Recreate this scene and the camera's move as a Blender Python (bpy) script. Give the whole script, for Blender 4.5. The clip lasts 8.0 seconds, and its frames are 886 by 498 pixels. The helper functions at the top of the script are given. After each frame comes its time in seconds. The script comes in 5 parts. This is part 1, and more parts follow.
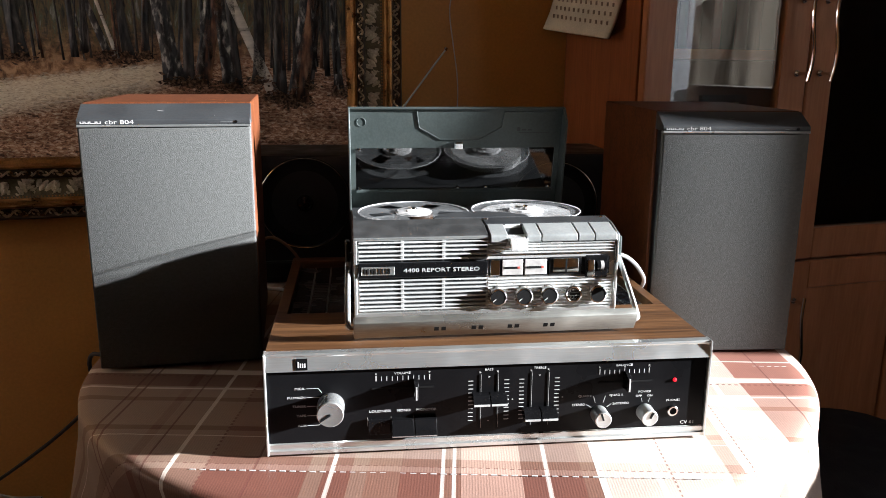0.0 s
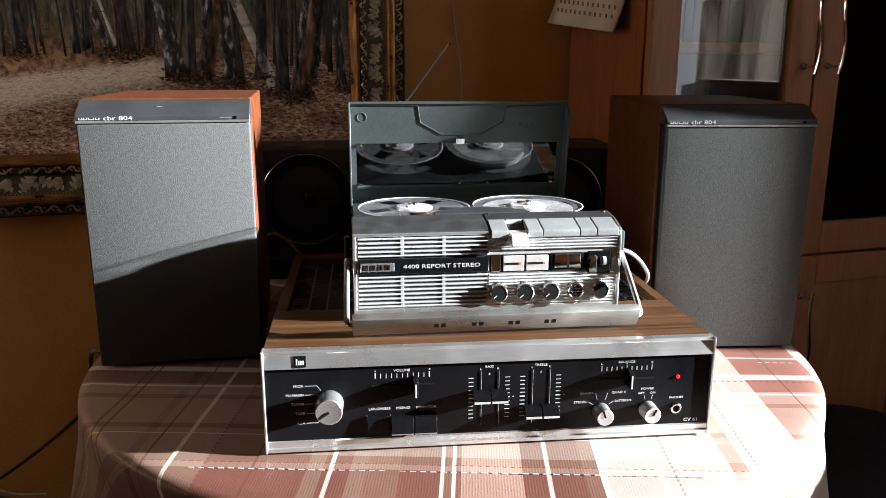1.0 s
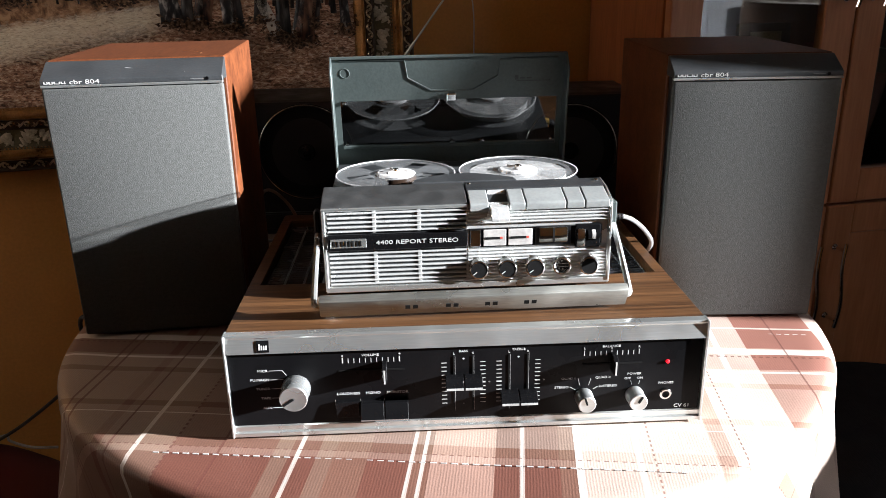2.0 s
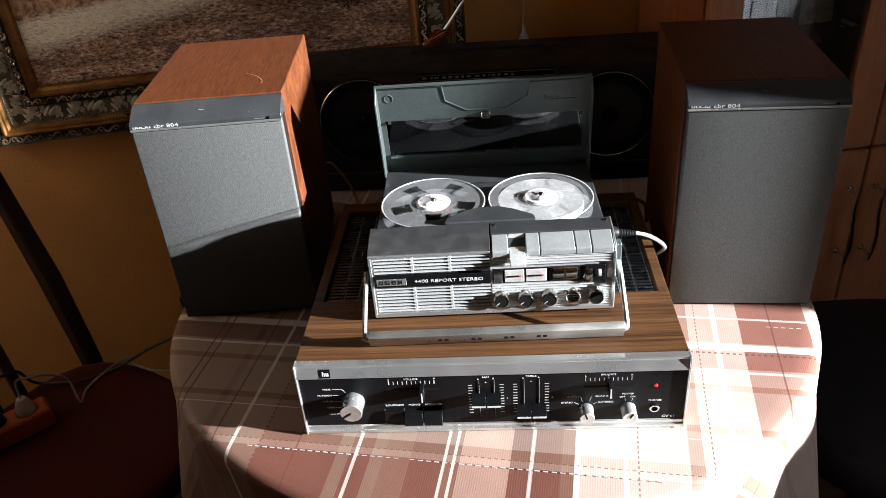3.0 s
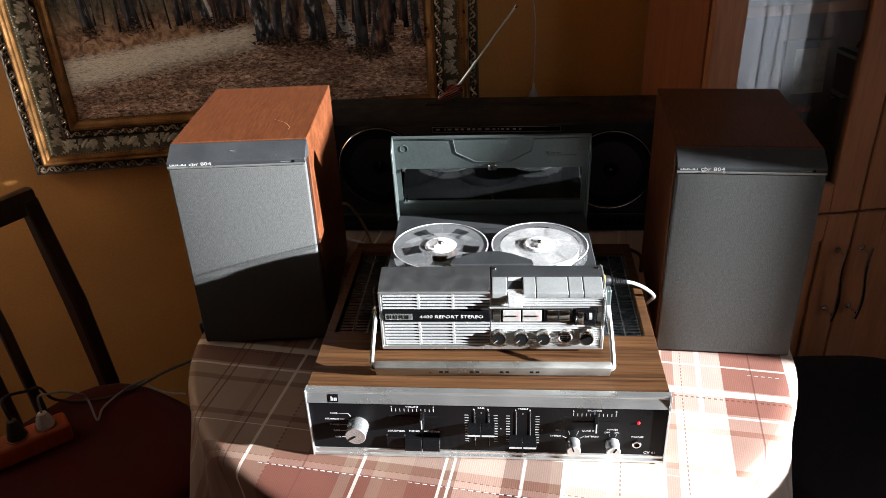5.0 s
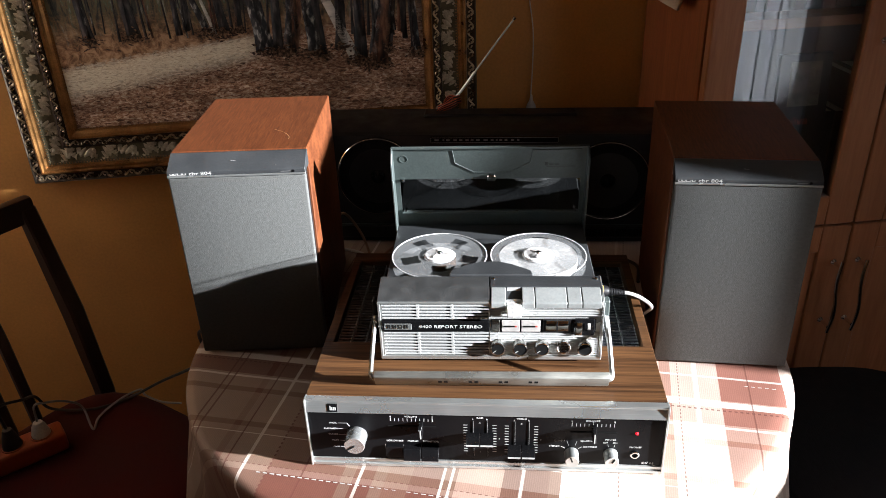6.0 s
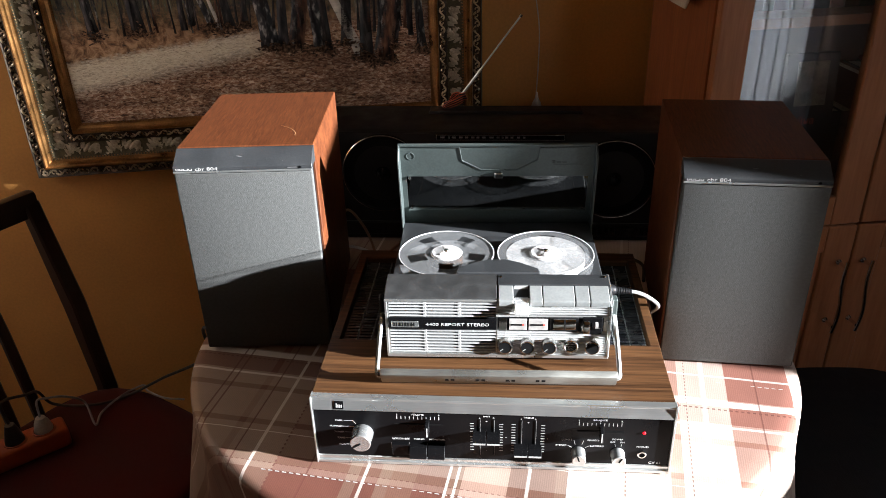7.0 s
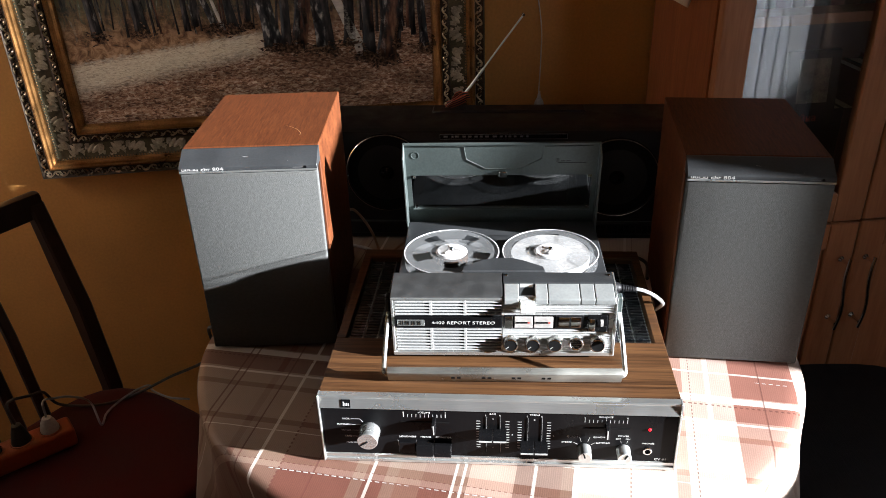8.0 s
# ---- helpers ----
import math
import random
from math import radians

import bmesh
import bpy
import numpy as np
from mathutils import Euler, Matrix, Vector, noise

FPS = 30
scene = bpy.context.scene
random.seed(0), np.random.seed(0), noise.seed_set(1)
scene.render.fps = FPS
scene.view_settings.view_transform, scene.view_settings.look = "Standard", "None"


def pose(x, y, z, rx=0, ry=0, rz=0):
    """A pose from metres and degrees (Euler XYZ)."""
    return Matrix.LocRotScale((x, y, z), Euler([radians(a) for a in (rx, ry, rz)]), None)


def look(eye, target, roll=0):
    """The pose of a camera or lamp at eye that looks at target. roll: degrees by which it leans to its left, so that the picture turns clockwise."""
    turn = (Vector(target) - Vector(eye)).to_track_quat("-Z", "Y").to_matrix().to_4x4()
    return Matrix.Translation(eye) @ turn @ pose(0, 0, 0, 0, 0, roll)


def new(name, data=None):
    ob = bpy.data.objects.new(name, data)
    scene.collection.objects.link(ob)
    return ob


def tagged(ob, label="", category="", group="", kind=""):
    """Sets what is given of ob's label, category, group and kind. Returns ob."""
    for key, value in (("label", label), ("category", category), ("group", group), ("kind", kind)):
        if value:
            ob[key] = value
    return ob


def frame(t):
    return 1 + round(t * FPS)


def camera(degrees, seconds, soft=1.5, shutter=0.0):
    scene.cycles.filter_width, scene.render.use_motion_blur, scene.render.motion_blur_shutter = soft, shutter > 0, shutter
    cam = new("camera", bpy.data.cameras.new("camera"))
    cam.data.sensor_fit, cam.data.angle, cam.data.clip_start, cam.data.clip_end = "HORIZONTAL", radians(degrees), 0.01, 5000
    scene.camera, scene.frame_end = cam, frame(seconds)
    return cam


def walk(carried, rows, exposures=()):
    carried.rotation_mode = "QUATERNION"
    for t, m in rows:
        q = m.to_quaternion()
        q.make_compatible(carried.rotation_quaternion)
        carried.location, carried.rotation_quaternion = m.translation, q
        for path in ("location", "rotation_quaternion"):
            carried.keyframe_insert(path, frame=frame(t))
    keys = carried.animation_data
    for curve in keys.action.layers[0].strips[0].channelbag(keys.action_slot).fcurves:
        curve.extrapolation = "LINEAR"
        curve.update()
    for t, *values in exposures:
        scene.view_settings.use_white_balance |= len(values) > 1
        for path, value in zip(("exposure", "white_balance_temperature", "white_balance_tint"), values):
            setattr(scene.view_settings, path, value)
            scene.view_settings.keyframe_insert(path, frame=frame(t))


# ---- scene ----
# ---------------------------------------------------------------- camera
cam = camera(59.3, 8.0, soft=0.8)
PATH = [
    (0, (-0.128, -0.69, 1.12), (0.09, 1.243, 0.657), 0.4),
    (0.5, (-0.121, -0.687, 1.119), (0.088, 1.247, 0.654), 0.4),
    (1, (-0.119, -0.683, 1.118), (0.078, 1.25, 0.645), 0.1),
    (1.5, (-0.105, -0.66, 1.112), (0.075, 1.27, 0.62), -0.1),
    (1.7, (-0.082, -0.627, 1.108), (0.064, 1.3, 0.594), -0.4),
    (2.8, (0.018, -0.629, 1.392), (-0.115, 1.062, 0.333), -4.6),
    (3, (0.02, -0.652, 1.412), (-0.133, 1.039, 0.355), -4.9),
    (3.5, (0.033, -0.686, 1.448), (-0.143, 1.036, 0.446), -4.1),
    (4, (0.034, -0.704, 1.449), (-0.16, 1.028, 0.468), -3.2),
    (5.5, (0.028, -0.726, 1.452), (-0.137, 1.028, 0.504), -2.3),
    (6, (0.025, -0.727, 1.453), (-0.135, 1.032, 0.514), -2.1),
    (6.5, (0.017, -0.724, 1.454), (-0.139, 1.034, 0.513), -1.6),
    (7, (0.015, -0.724, 1.451), (-0.144, 1.032, 0.507), -1.7),
    (7.5, (0.011, -0.726, 1.453), (-0.146, 1.027, 0.504), -1.8),
    (8, (0.009, -0.729, 1.453), (-0.151, 1.026, 0.507), -2.0),
]
walk(cam, [(t, look(eye, target, roll)) for t, eye, target, roll in PATH], exposures=[(0.0, 2.84, 6050, 10), (1.5, 2.78, 6050, 10), (3.0, 2.64, 6050, 10), (4.0, 2.70, 6050, 10), (5.5, 2.82, 6050, 10), (8.0, 2.86, 6050, 10)])

# ---------------------------------------------------------------- daylight
SUN_WAY = Vector((-1.0, 0.215, -0.25)).normalized()
SUN_POWER, SKY_POWER = 5.0, 0.026
sun = new("sun", bpy.data.lights.new("sun", "SUN"))
sun.data.energy, sun.data.angle, sun.data.color = SUN_POWER, radians(0.85), (1.0, 0.98, 0.955)
sun.matrix_world = look((6, -1.6, 2.5), Vector((6, -1.6, 2.5)) + SUN_WAY)
world = bpy.data.worlds.new("daylight")
scene.world = world
world.use_nodes = True
sky = world.node_tree.nodes.new("ShaderNodeTexSky")
sky.sky_type, sky.sun_disc = "NISHITA", False
sky.sun_elevation = math.asin(-SUN_WAY.z)
sky.sun_rotation = math.atan2(-SUN_WAY.x, -SUN_WAY.y)
background = world.node_tree.nodes["Background"]
background.inputs["Strength"].default_value = SKY_POWER
world.node_tree.links.new(sky.outputs[0], background.inputs[0])


# ---------------------------------------------------------------- tools
def part(name, bm, material, parent=None, label="", sharp=32):
    me = bpy.data.meshes.new(name)
    bm.normal_update()
    bm.to_mesh(me)
    bm.free()
    for p in me.polygons:
        p.use_smooth = True
    me.set_sharp_from_angle(angle=radians(sharp))
    me.materials.append(material)
    ob = new(name, me)
    if parent is not None:
        ob.parent = parent
    if label:
        ob["label"] = label
    return ob


def thing(name, m, label, category, group="", kind=""):
    ob = new(name)
    ob.matrix_world = m
    ob.empty_display_size = 0.05
    return tagged(ob, label, category, group, kind)


def box(bm, x0, x1, y0, y1, z0, z1, bevel=0.0, m=None, seg=1):
    r = bmesh.ops.create_cube(bm, size=1.0)
    vs = r["verts"]
    for v in vs:
        v.co = Vector((x0 + (v.co.x + 0.5) * (x1 - x0), y0 + (v.co.y + 0.5) * (y1 - y0), z0 + (v.co.z + 0.5) * (z1 - z0)))
    if m is not None:
        bmesh.ops.transform(bm, matrix=m, verts=vs)
    if bevel > 0:
        es = list({e for v in vs for e in v.link_edges})
        bmesh.ops.bevel(bm, geom=es, offset=bevel, segments=seg, profile=0.5, affect="EDGES")
    return bm


def cube(x0, x1, y0, y1, z0, z1, bevel=0.0, m=None, seg=1):
    return box(bmesh.new(), x0, x1, y0, y1, z0, z1, bevel, m, seg)


def lathe(bm, profile, segs=32, m=None, closed=False):
    """Turns (radius, height) pairs round z."""
    rings = []
    for r, z in profile:
        if r < 1e-6:
            rings.append([bm.verts.new((0, 0, z))])
        else:
            rings.append([bm.verts.new((r * math.cos(2 * math.pi * i / segs), r * math.sin(2 * math.pi * i / segs), z)) for i in range(segs)])
    pairs = list(zip(rings, rings[1:]))
    if closed:
        pairs.append((rings[-1], rings[0]))
    for a, b in pairs:
        for i in range(segs):
            j = (i + 1) % segs
            if len(a) == 1 and len(b) == 1:
                continue
            if len(a) == 1:
                bm.faces.new((a[0], b[j], b[i]))
            elif len(b) == 1:
                bm.faces.new((a[i], a[j], b[0]))
            else:
                bm.faces.new((a[i], a[j], b[j], b[i]))
    if m is not None:
        bmesh.ops.transform(bm, matrix=m, verts=[v for ring in rings for v in ring])
    return bm


def tube(bm, pts, r, segs=8, closed=False, taper=None):
    pts = [Vector(p) for p in pts]
    n = len(pts)
    rings, up = [], None
    for i, p in enumerate(pts):
        a = pts[(i - 1) % n] if (i or closed) else p
        b = pts[(i + 1) % n] if (i < n - 1 or closed) else p
        d = (b - a).normalized()
        if up is None:
            up = d.orthogonal().normalized()
        up = (up - d * up.dot(d)).normalized()
        side = d.cross(up)
        rr = r if taper is None else r + (taper - r) * i / (n - 1)
        rings.append([bm.verts.new(p + rr * (math.cos(2 * math.pi * k / segs) * up + math.sin(2 * math.pi * k / segs) * side)) for k in range(segs)])
    for a, b in list(zip(rings, rings[1:])) + ([(rings[-1], rings[0])] if closed else []):
        for k in range(segs):
            j = (k + 1) % segs
            bm.faces.new((a[k], a[j], b[j], b[k]))
    if not closed:
        bm.faces.new(rings[0][::-1])
        bm.faces.new(rings[-1])
    return bm


def smooth_path(pts, steps=8):
    """Points of a smooth curve through pts."""
    pts = [Vector(p) for p in pts]
    out = []
    ext = [2 * pts[0] - pts[1]] + pts + [2 * pts[-1] - pts[-2]]
    for i in range(1, len(ext) - 2):
        p0, p1, p2, p3 = ext[i - 1:i + 3]
        for k in range(steps):
            t = k / steps
            out.append(0.5 * (2 * p1 + (p2 - p0) * t + (2 * p0 - 5 * p1 + 4 * p2 - p3) * t * t + (3 * p1 - p0 - 3 * p2 + p3) * t ** 3))
    return out + [pts[-1]]


def prism(bm, outline, axis, a, b, bevel=0.0):
    """Extrudes a closed outline of 2D points along an axis from a to b: 'x' takes (y, z), 'y' takes (x, z), 'z' takes (x, y)."""
    def at(p, c):
        return {"x": (c, p[0], p[1]), "y": (p[0], c, p[1]), "z": (p[0], p[1], c)}[axis]
    lo = [bm.verts.new(at(p, a)) for p in outline]
    hi = [bm.verts.new(at(p, b)) for p in outline]
    n = len(outline)
    fs = [bm.faces.new(lo), bm.faces.new(hi)]
    for i in range(n):
        j = (i + 1) % n
        fs.append(bm.faces.new((lo[i], lo[j], hi[j], hi[i])))
    bmesh.ops.recalc_face_normals(bm, faces=fs)
    if bevel > 0:
        es = list({e for f in fs for e in f.edges})
        bmesh.ops.bevel(bm, geom=es, offset=bevel, segments=1, profile=0.5, affect="EDGES")
    return bm


def words(text, size, material, parent, m, name="lettering", align="CENTER", squeeze=1.0):
    """Flat lettering in the built-in font, upright in the local xz plane of m."""
    cu = bpy.data.curves.new("text", "FONT")
    cu.body, cu.size, cu.align_x, cu.align_y, cu.extrude = text, size, align, "CENTER", 0.00015
    cu.resolution_u = 2
    tmp = new("text", cu)
    me = bpy.data.meshes.new_from_object(tmp.evaluated_get(bpy.context.evaluated_depsgraph_get()))
    bpy.data.objects.remove(tmp)
    bpy.data.curves.remove(cu)
    me.transform(m @ pose(0, 0, 0, 90, 0, 0) @ Matrix.Diagonal((squeeze, 1, 1, 1)))
    me.materials.clear()
    me.materials.append(material)
    me.name = name
    ob = new(name, me)
    ob.parent = parent
    return ob


# ---------------------------------------------------------------- materials
def mat(name, base, rough=0.5, metal=0.0, dark=0.75, scale=12.0, stretch=(1, 1, 1), bump=0.05, fine=300.0, fine_stretch=(1, 1, 1),
        rough_var=0.12, coat=0.0, sheen=0.0, each=0.0, specular=0.5, grain=0.6):
    """A surface with blotches at one scale and grain at another."""
    m = bpy.data.materials.new(name)
    m.use_nodes = True
    nt, b = m.node_tree, m.node_tree.nodes["Principled BSDF"]
    tc = nt.nodes.new("ShaderNodeTexCoord")

    def noise_at(sc, st, detail):
        mp = nt.nodes.new("ShaderNodeMapping")
        mp.inputs["Scale"].default_value = st
        nt.links.new(tc.outputs["Object"], mp.inputs["Vector"])
        n = nt.nodes.new("ShaderNodeTexNoise")
        n.inputs["Scale"].default_value, n.inputs["Detail"].default_value = sc, detail
        nt.links.new(mp.outputs[0], n.inputs["Vector"])
        return n
    big, small = noise_at(scale, stretch, 5), noise_at(fine, fine_stretch, 3)
    add = nt.nodes.new("ShaderNodeMath")
    add.operation = "ADD"
    half = nt.nodes.new("ShaderNodeMath")
    half.operation = "MULTIPLY"
    half.inputs[1].default_value = grain
    nt.links.new(small.outputs["Fac"], half.inputs[0])
    nt.links.new(big.outputs["Fac"], add.inputs[0])
    nt.links.new(half.outputs[0], add.inputs[1])
    ramp = nt.nodes.new("ShaderNodeValToRGB")
    middle = 0.5 + 0.5 * grain
    ramp.color_ramp.elements[0].position, ramp.color_ramp.elements[1].position = (middle - 0.25) / 2, (middle + 0.25) / 2
    ramp.color_ramp.elements[0].color = (*[c * dark for c in base], 1)
    ramp.color_ramp.elements[1].color = (*[min(1, c * (2 - dark)) for c in base], 1)
    shrink = nt.nodes.new("ShaderNodeMath")
    shrink.operation = "MULTIPLY"
    shrink.inputs[1].default_value = 0.5
    nt.links.new(add.outputs[0], shrink.inputs[0])
    nt.links.new(shrink.outputs[0], ramp.inputs[0])
    out = ramp.outputs[0]
    if each > 0:
        oi = nt.nodes.new("ShaderNodeObjectInfo")
        hsv = nt.nodes.new("ShaderNodeHueSaturation")
        mr = nt.nodes.new("ShaderNodeMapRange")
        mr.inputs["To Min"].default_value, mr.inputs["To Max"].default_value = 1 - each, 1 + each
        nt.links.new(oi.outputs["Random"], mr.inputs[0])
        nt.links.new(mr.outputs[0], hsv.inputs["Value"])
        nt.links.new(out, hsv.inputs["Color"])
        out = hsv.outputs[0]
    nt.links.new(out, b.inputs["Base Color"])
    rr = nt.nodes.new("ShaderNodeMapRange")
    rr.inputs["From Min"].default_value, rr.inputs["From Max"].default_value = 0.3, 0.7
    rr.inputs["To Min"].default_value, rr.inputs["To Max"].default_value = max(0.02, rough - rough_var), min(1, rough + rough_var)
    nt.links.new(big.outputs["Fac"], rr.inputs[0])
    nt.links.new(rr.outputs[0], b.inputs["Roughness"])
    b.inputs["Metallic"].default_value = metal
    b.inputs["Coat Weight"].default_value = coat
    b.inputs["Sheen Weight"].default_value = sheen
    b.inputs["Specular IOR Level"].default_value = specular
    if bump > 0:
        bp = nt.nodes.new("ShaderNodeBump")
        bp.inputs["Strength"].default_value, bp.inputs["Distance"].default_value = bump, 0.002
        nt.links.new(small.outputs["Fac"], bp.inputs["Height"])
        nt.links.new(bp.outputs[0], b.inputs["Normal"])
    return m


def wood(name, light, darkc, grain=(1.2, 30, 30), rough=0.4, coat=0.1, size=3.0):
    """Grain stretched along the axis whose factor is smallest."""
    m = bpy.data.materials.new(name)
    m.use_nodes = True
    nt, b = m.node_tree, m.node_tree.nodes["Principled BSDF"]
    tc, mp = nt.nodes.new("ShaderNodeTexCoord"), nt.nodes.new("ShaderNodeMapping")
    mp.inputs["Scale"].default_value = grain
    nt.links.new(tc.outputs["Object"], mp.inputs["Vector"])
    n1, n2 = nt.nodes.new("ShaderNodeTexNoise"), nt.nodes.new("ShaderNodeTexNoise")
    n1.inputs["Scale"].default_value, n1.inputs["Detail"].default_value, n1.inputs["Distortion"].default_value = size, 6, 0.6
    n2.inputs["Scale"].default_value, n2.inputs["Detail"].default_value = size * 7, 4
    for n in (n1, n2):
        nt.links.new(mp.outputs[0], n.inputs["Vector"])
    mx = nt.nodes.new("ShaderNodeMix")
    mx.data_type = "FLOAT"
    mx.inputs[0].default_value = 0.45
    nt.links.new(n1.outputs["Fac"], mx.inputs[2])
    nt.links.new(n2.outputs["Fac"], mx.inputs[3])
    ramp = nt.nodes.new("ShaderNodeValToRGB")
    e = ramp.color_ramp.elements
    e[0].position, e[1].position = 0.36, 0.64
    e[0].color, e[1].color = (*darkc, 1), (*light, 1)
    nt.links.new(mx.outputs[0], ramp.inputs[0])
    nt.links.new(ramp.outputs[0], b.inputs["Base Color"])
    b.inputs["Roughness"].default_value = rough
    b.inputs["Coat Weight"].default_value, b.inputs["Coat Roughness"].default_value = coat, 0.2
    bp = nt.nodes.new("ShaderNodeBump")
    bp.inputs["Strength"].default_value, bp.inputs["Distance"].default_value = 0.12, 0.001
    nt.links.new(mx.outputs[0], bp.inputs["Height"])
    nt.links.new(bp.outputs[0], b.inputs["Normal"])
    return m


def clear(name, tint=(1, 1, 1), rough=0.03, alpha=0.85, ior=1.45):
    """Thin clear plastic or glass: mostly see-through with a glossy face."""
    m = bpy.data.materials.new(name)
    m.use_nodes = True
    nt = m.node_tree
    nt.nodes.remove(nt.nodes["Principled BSDF"])
    out = nt.nodes["Material Output"]
    tr, gl, mx = nt.nodes.new("ShaderNodeBsdfTransparent"), nt.nodes.new("ShaderNodeBsdfGlossy"), nt.nodes.new("ShaderNodeMixShader")
    tr.inputs[0].default_value = (*tint, 1)
    gl.inputs["Roughness"].default_value = rough
    fr, sc = nt.nodes.new("ShaderNodeFresnel"), nt.nodes.new("ShaderNodeMath")
    fr.inputs["IOR"].default_value = ior
    sc.operation, sc.use_clamp = "MULTIPLY_ADD", True
    sc.inputs[1].default_value, sc.inputs[2].default_value = 1.0, 1 - alpha - 0.0
    nt.links.new(fr.outputs[0], sc.inputs[0])
    nt.links.new(sc.outputs[0], mx.inputs[0])
    nt.links.new(tr.outputs[0], mx.inputs[1])
    nt.links.new(gl.outputs[0], mx.inputs[2])
    nt.links.new(mx.outputs[0], out.inputs[0])
    return m


def glow(name, colour, strength):
    m = bpy.data.materials.new(name)
    m.use_nodes = True
    b = m.node_tree.nodes["Principled BSDF"]
    b.inputs["Base Color"].default_value = (*colour, 1)
    b.inputs["Emission Color"].default_value = (*colour, 1)
    b.inputs["Emission Strength"].default_value = strength
    return m


WALLPAPER = mat("ochre_wall_paint", (0.54, 0.25, 0.056), 0.7, dark=0.85, scale=5, bump=0.15, fine=180)
PLASTER = mat("beige_plaster", (0.36, 0.29, 0.21), 0.8, dark=0.9, scale=4, bump=0.1, fine=150)
PARQUET = wood("brown_parquet", (0.10, 0.045, 0.02), (0.055, 0.024, 0.01), grain=(2, 18, 18), rough=0.4)
CHERRY = wood("cherry_veneer", (0.45, 0.185, 0.077), (0.34, 0.13, 0.052), grain=(14, 14, 1.2), rough=0.4, coat=0.05, size=2.0)
MAHOGANY = wood("red_mahogany_veneer", (0.126, 0.038, 0.0115), (0.050, 0.013, 0.004), grain=(70, 6, 6), rough=0.55, coat=0.0, size=6.0)
WALNUT = wood("walnut_veneer", (0.120, 0.056, 0.022), (0.028, 0.0115, 0.0045), grain=(1.3, 75, 75), rough=0.45, coat=0.04, size=2.2)
# the cherry again, darkened for the shade on the cabinet's left side
CHERRY_SHADED = wood("shaded_cherry_veneer", (0.33, 0.108, 0.036), (0.23, 0.071, 0.023), grain=(14, 14, 1.2), rough=0.5, coat=0.0, size=2.0)
for m in (MAHOGANY, CHERRY, CHERRY_SHADED, WALNUT):
    m.node_tree.nodes["Principled BSDF"].inputs["Specular IOR Level"].default_value = 0.22
BLACK_PLASTIC = mat("black_plastic", (0.008, 0.008, 0.009), 0.42, scale=25, bump=0.08, fine=500, specular=0.35)
CAP_PLASTIC = mat("charcoal_plastic", (0.029, 0.031, 0.033), 0.42, dark=0.75, scale=18, bump=0.12, fine=420)
GRILLE_CLOTH = mat("grey_speaker_cloth", (0.079, 0.081, 0.078), 0.9, dark=0.78, scale=240, stretch=(0.8, 1, 1.2), bump=0.26, fine=800, rough_var=0.05, specular=0.2, grain=1.7)
PANEL_BLACK = mat("satin_black_panel", (0.0045, 0.0045, 0.005), 0.32, scale=14, bump=0.02, fine=600, specular=0.12)
ALU = mat("brushed_aluminium", (0.62, 0.64, 0.63), 0.3, metal=0.86, dark=0.9, scale=10, bump=0.06, fine=260, fine_stretch=(0.15, 4, 4))
CHROME = mat("polished_chrome", (0.78, 0.78, 0.77), 0.12, metal=1.0, dark=0.92, scale=15, bump=0.02, fine=90, rough_var=0.06)
GREY_METAL = mat("grey_painted_metal", (0.066, 0.082, 0.079), 0.38, metal=0.25, dark=0.78, scale=9, bump=0.06, fine=330)
DARK_LEATHER = mat("black_leatherette", (0.027, 0.0275, 0.0275), 0.5, dark=0.78, scale=55, bump=0.12, fine=500)
WHITE_INK = mat("white_ink", (0.44, 0.44, 0.43), 0.6, scale=60, bump=0.0)
SATIN_SILVER = mat("satin_silver_plastic", (0.42, 0.42, 0.41), 0.5, metal=0.2, scale=60, bump=0.02)
BLACK_INK = mat("black_ink", (0.008, 0.008, 0.008), 0.6, scale=60, bump=0.0, specular=0.1)
RUBBER = mat("black_rubber", (0.02, 0.02, 0.02), 0.6, scale=40, bump=0.1)
GLASS = clear("cabinet_glass", (0.88, 0.9, 0.9), 0.01, alpha=0.97)
BLACK_GLOSS = mat("gloss_black_plastic", (0.005, 0.005, 0.0055), 0.16, scale=30, bump=0.02, fine=500, rough_var=0.05, specular=0.18)
BLACK_RECESS = mat("matt_black_metal", (0.005, 0.005, 0.005), 0.75, scale=30, bump=0.05, specular=0.1)
GOLD = mat("worn_gold_leaf", (0.30, 0.15, 0.05), 0.36, metal=0.8, dark=0.55, scale=30, bump=0.2, fine=350)
BRONZE = mat("dark_bronze_ground", (0.035, 0.022, 0.012), 0.45, metal=0.3, dark=0.6, scale=30, bump=0.2)
SILVER_GILT = mat("rubbed_silver_gilt", (0.50, 0.40, 0.27), 0.3, metal=0.85, dark=0.5, scale=60, bump=0.1)
LEAF_CREAM = mat("cream_gilt_leaf", (0.46, 0.40, 0.29), 0.5, metal=0.15, dark=0.55, scale=50, bump=0.2)
OLIVE = mat("olive_frame_ground", (0.085, 0.07, 0.032), 0.6, dark=0.5, scale=60, bump=0.3)
DARK_WOOD = wood("dark_stained_wood", (0.034, 0.014, 0.008), (0.017, 0.007, 0.004), grain=(12, 12, 1.5), rough=0.35, coat=0.05)
RED_VELVET = mat("dark_red_upholstery", (0.045, 0.003, 0.002), 0.9, dark=0.7, scale=12, bump=0.4, fine=500, sheen=0.03, specular=0.2)
ORANGE = mat("orange_plastic", (0.30, 0.05, 0.007), 0.5, dark=0.8, scale=25, bump=0.05)
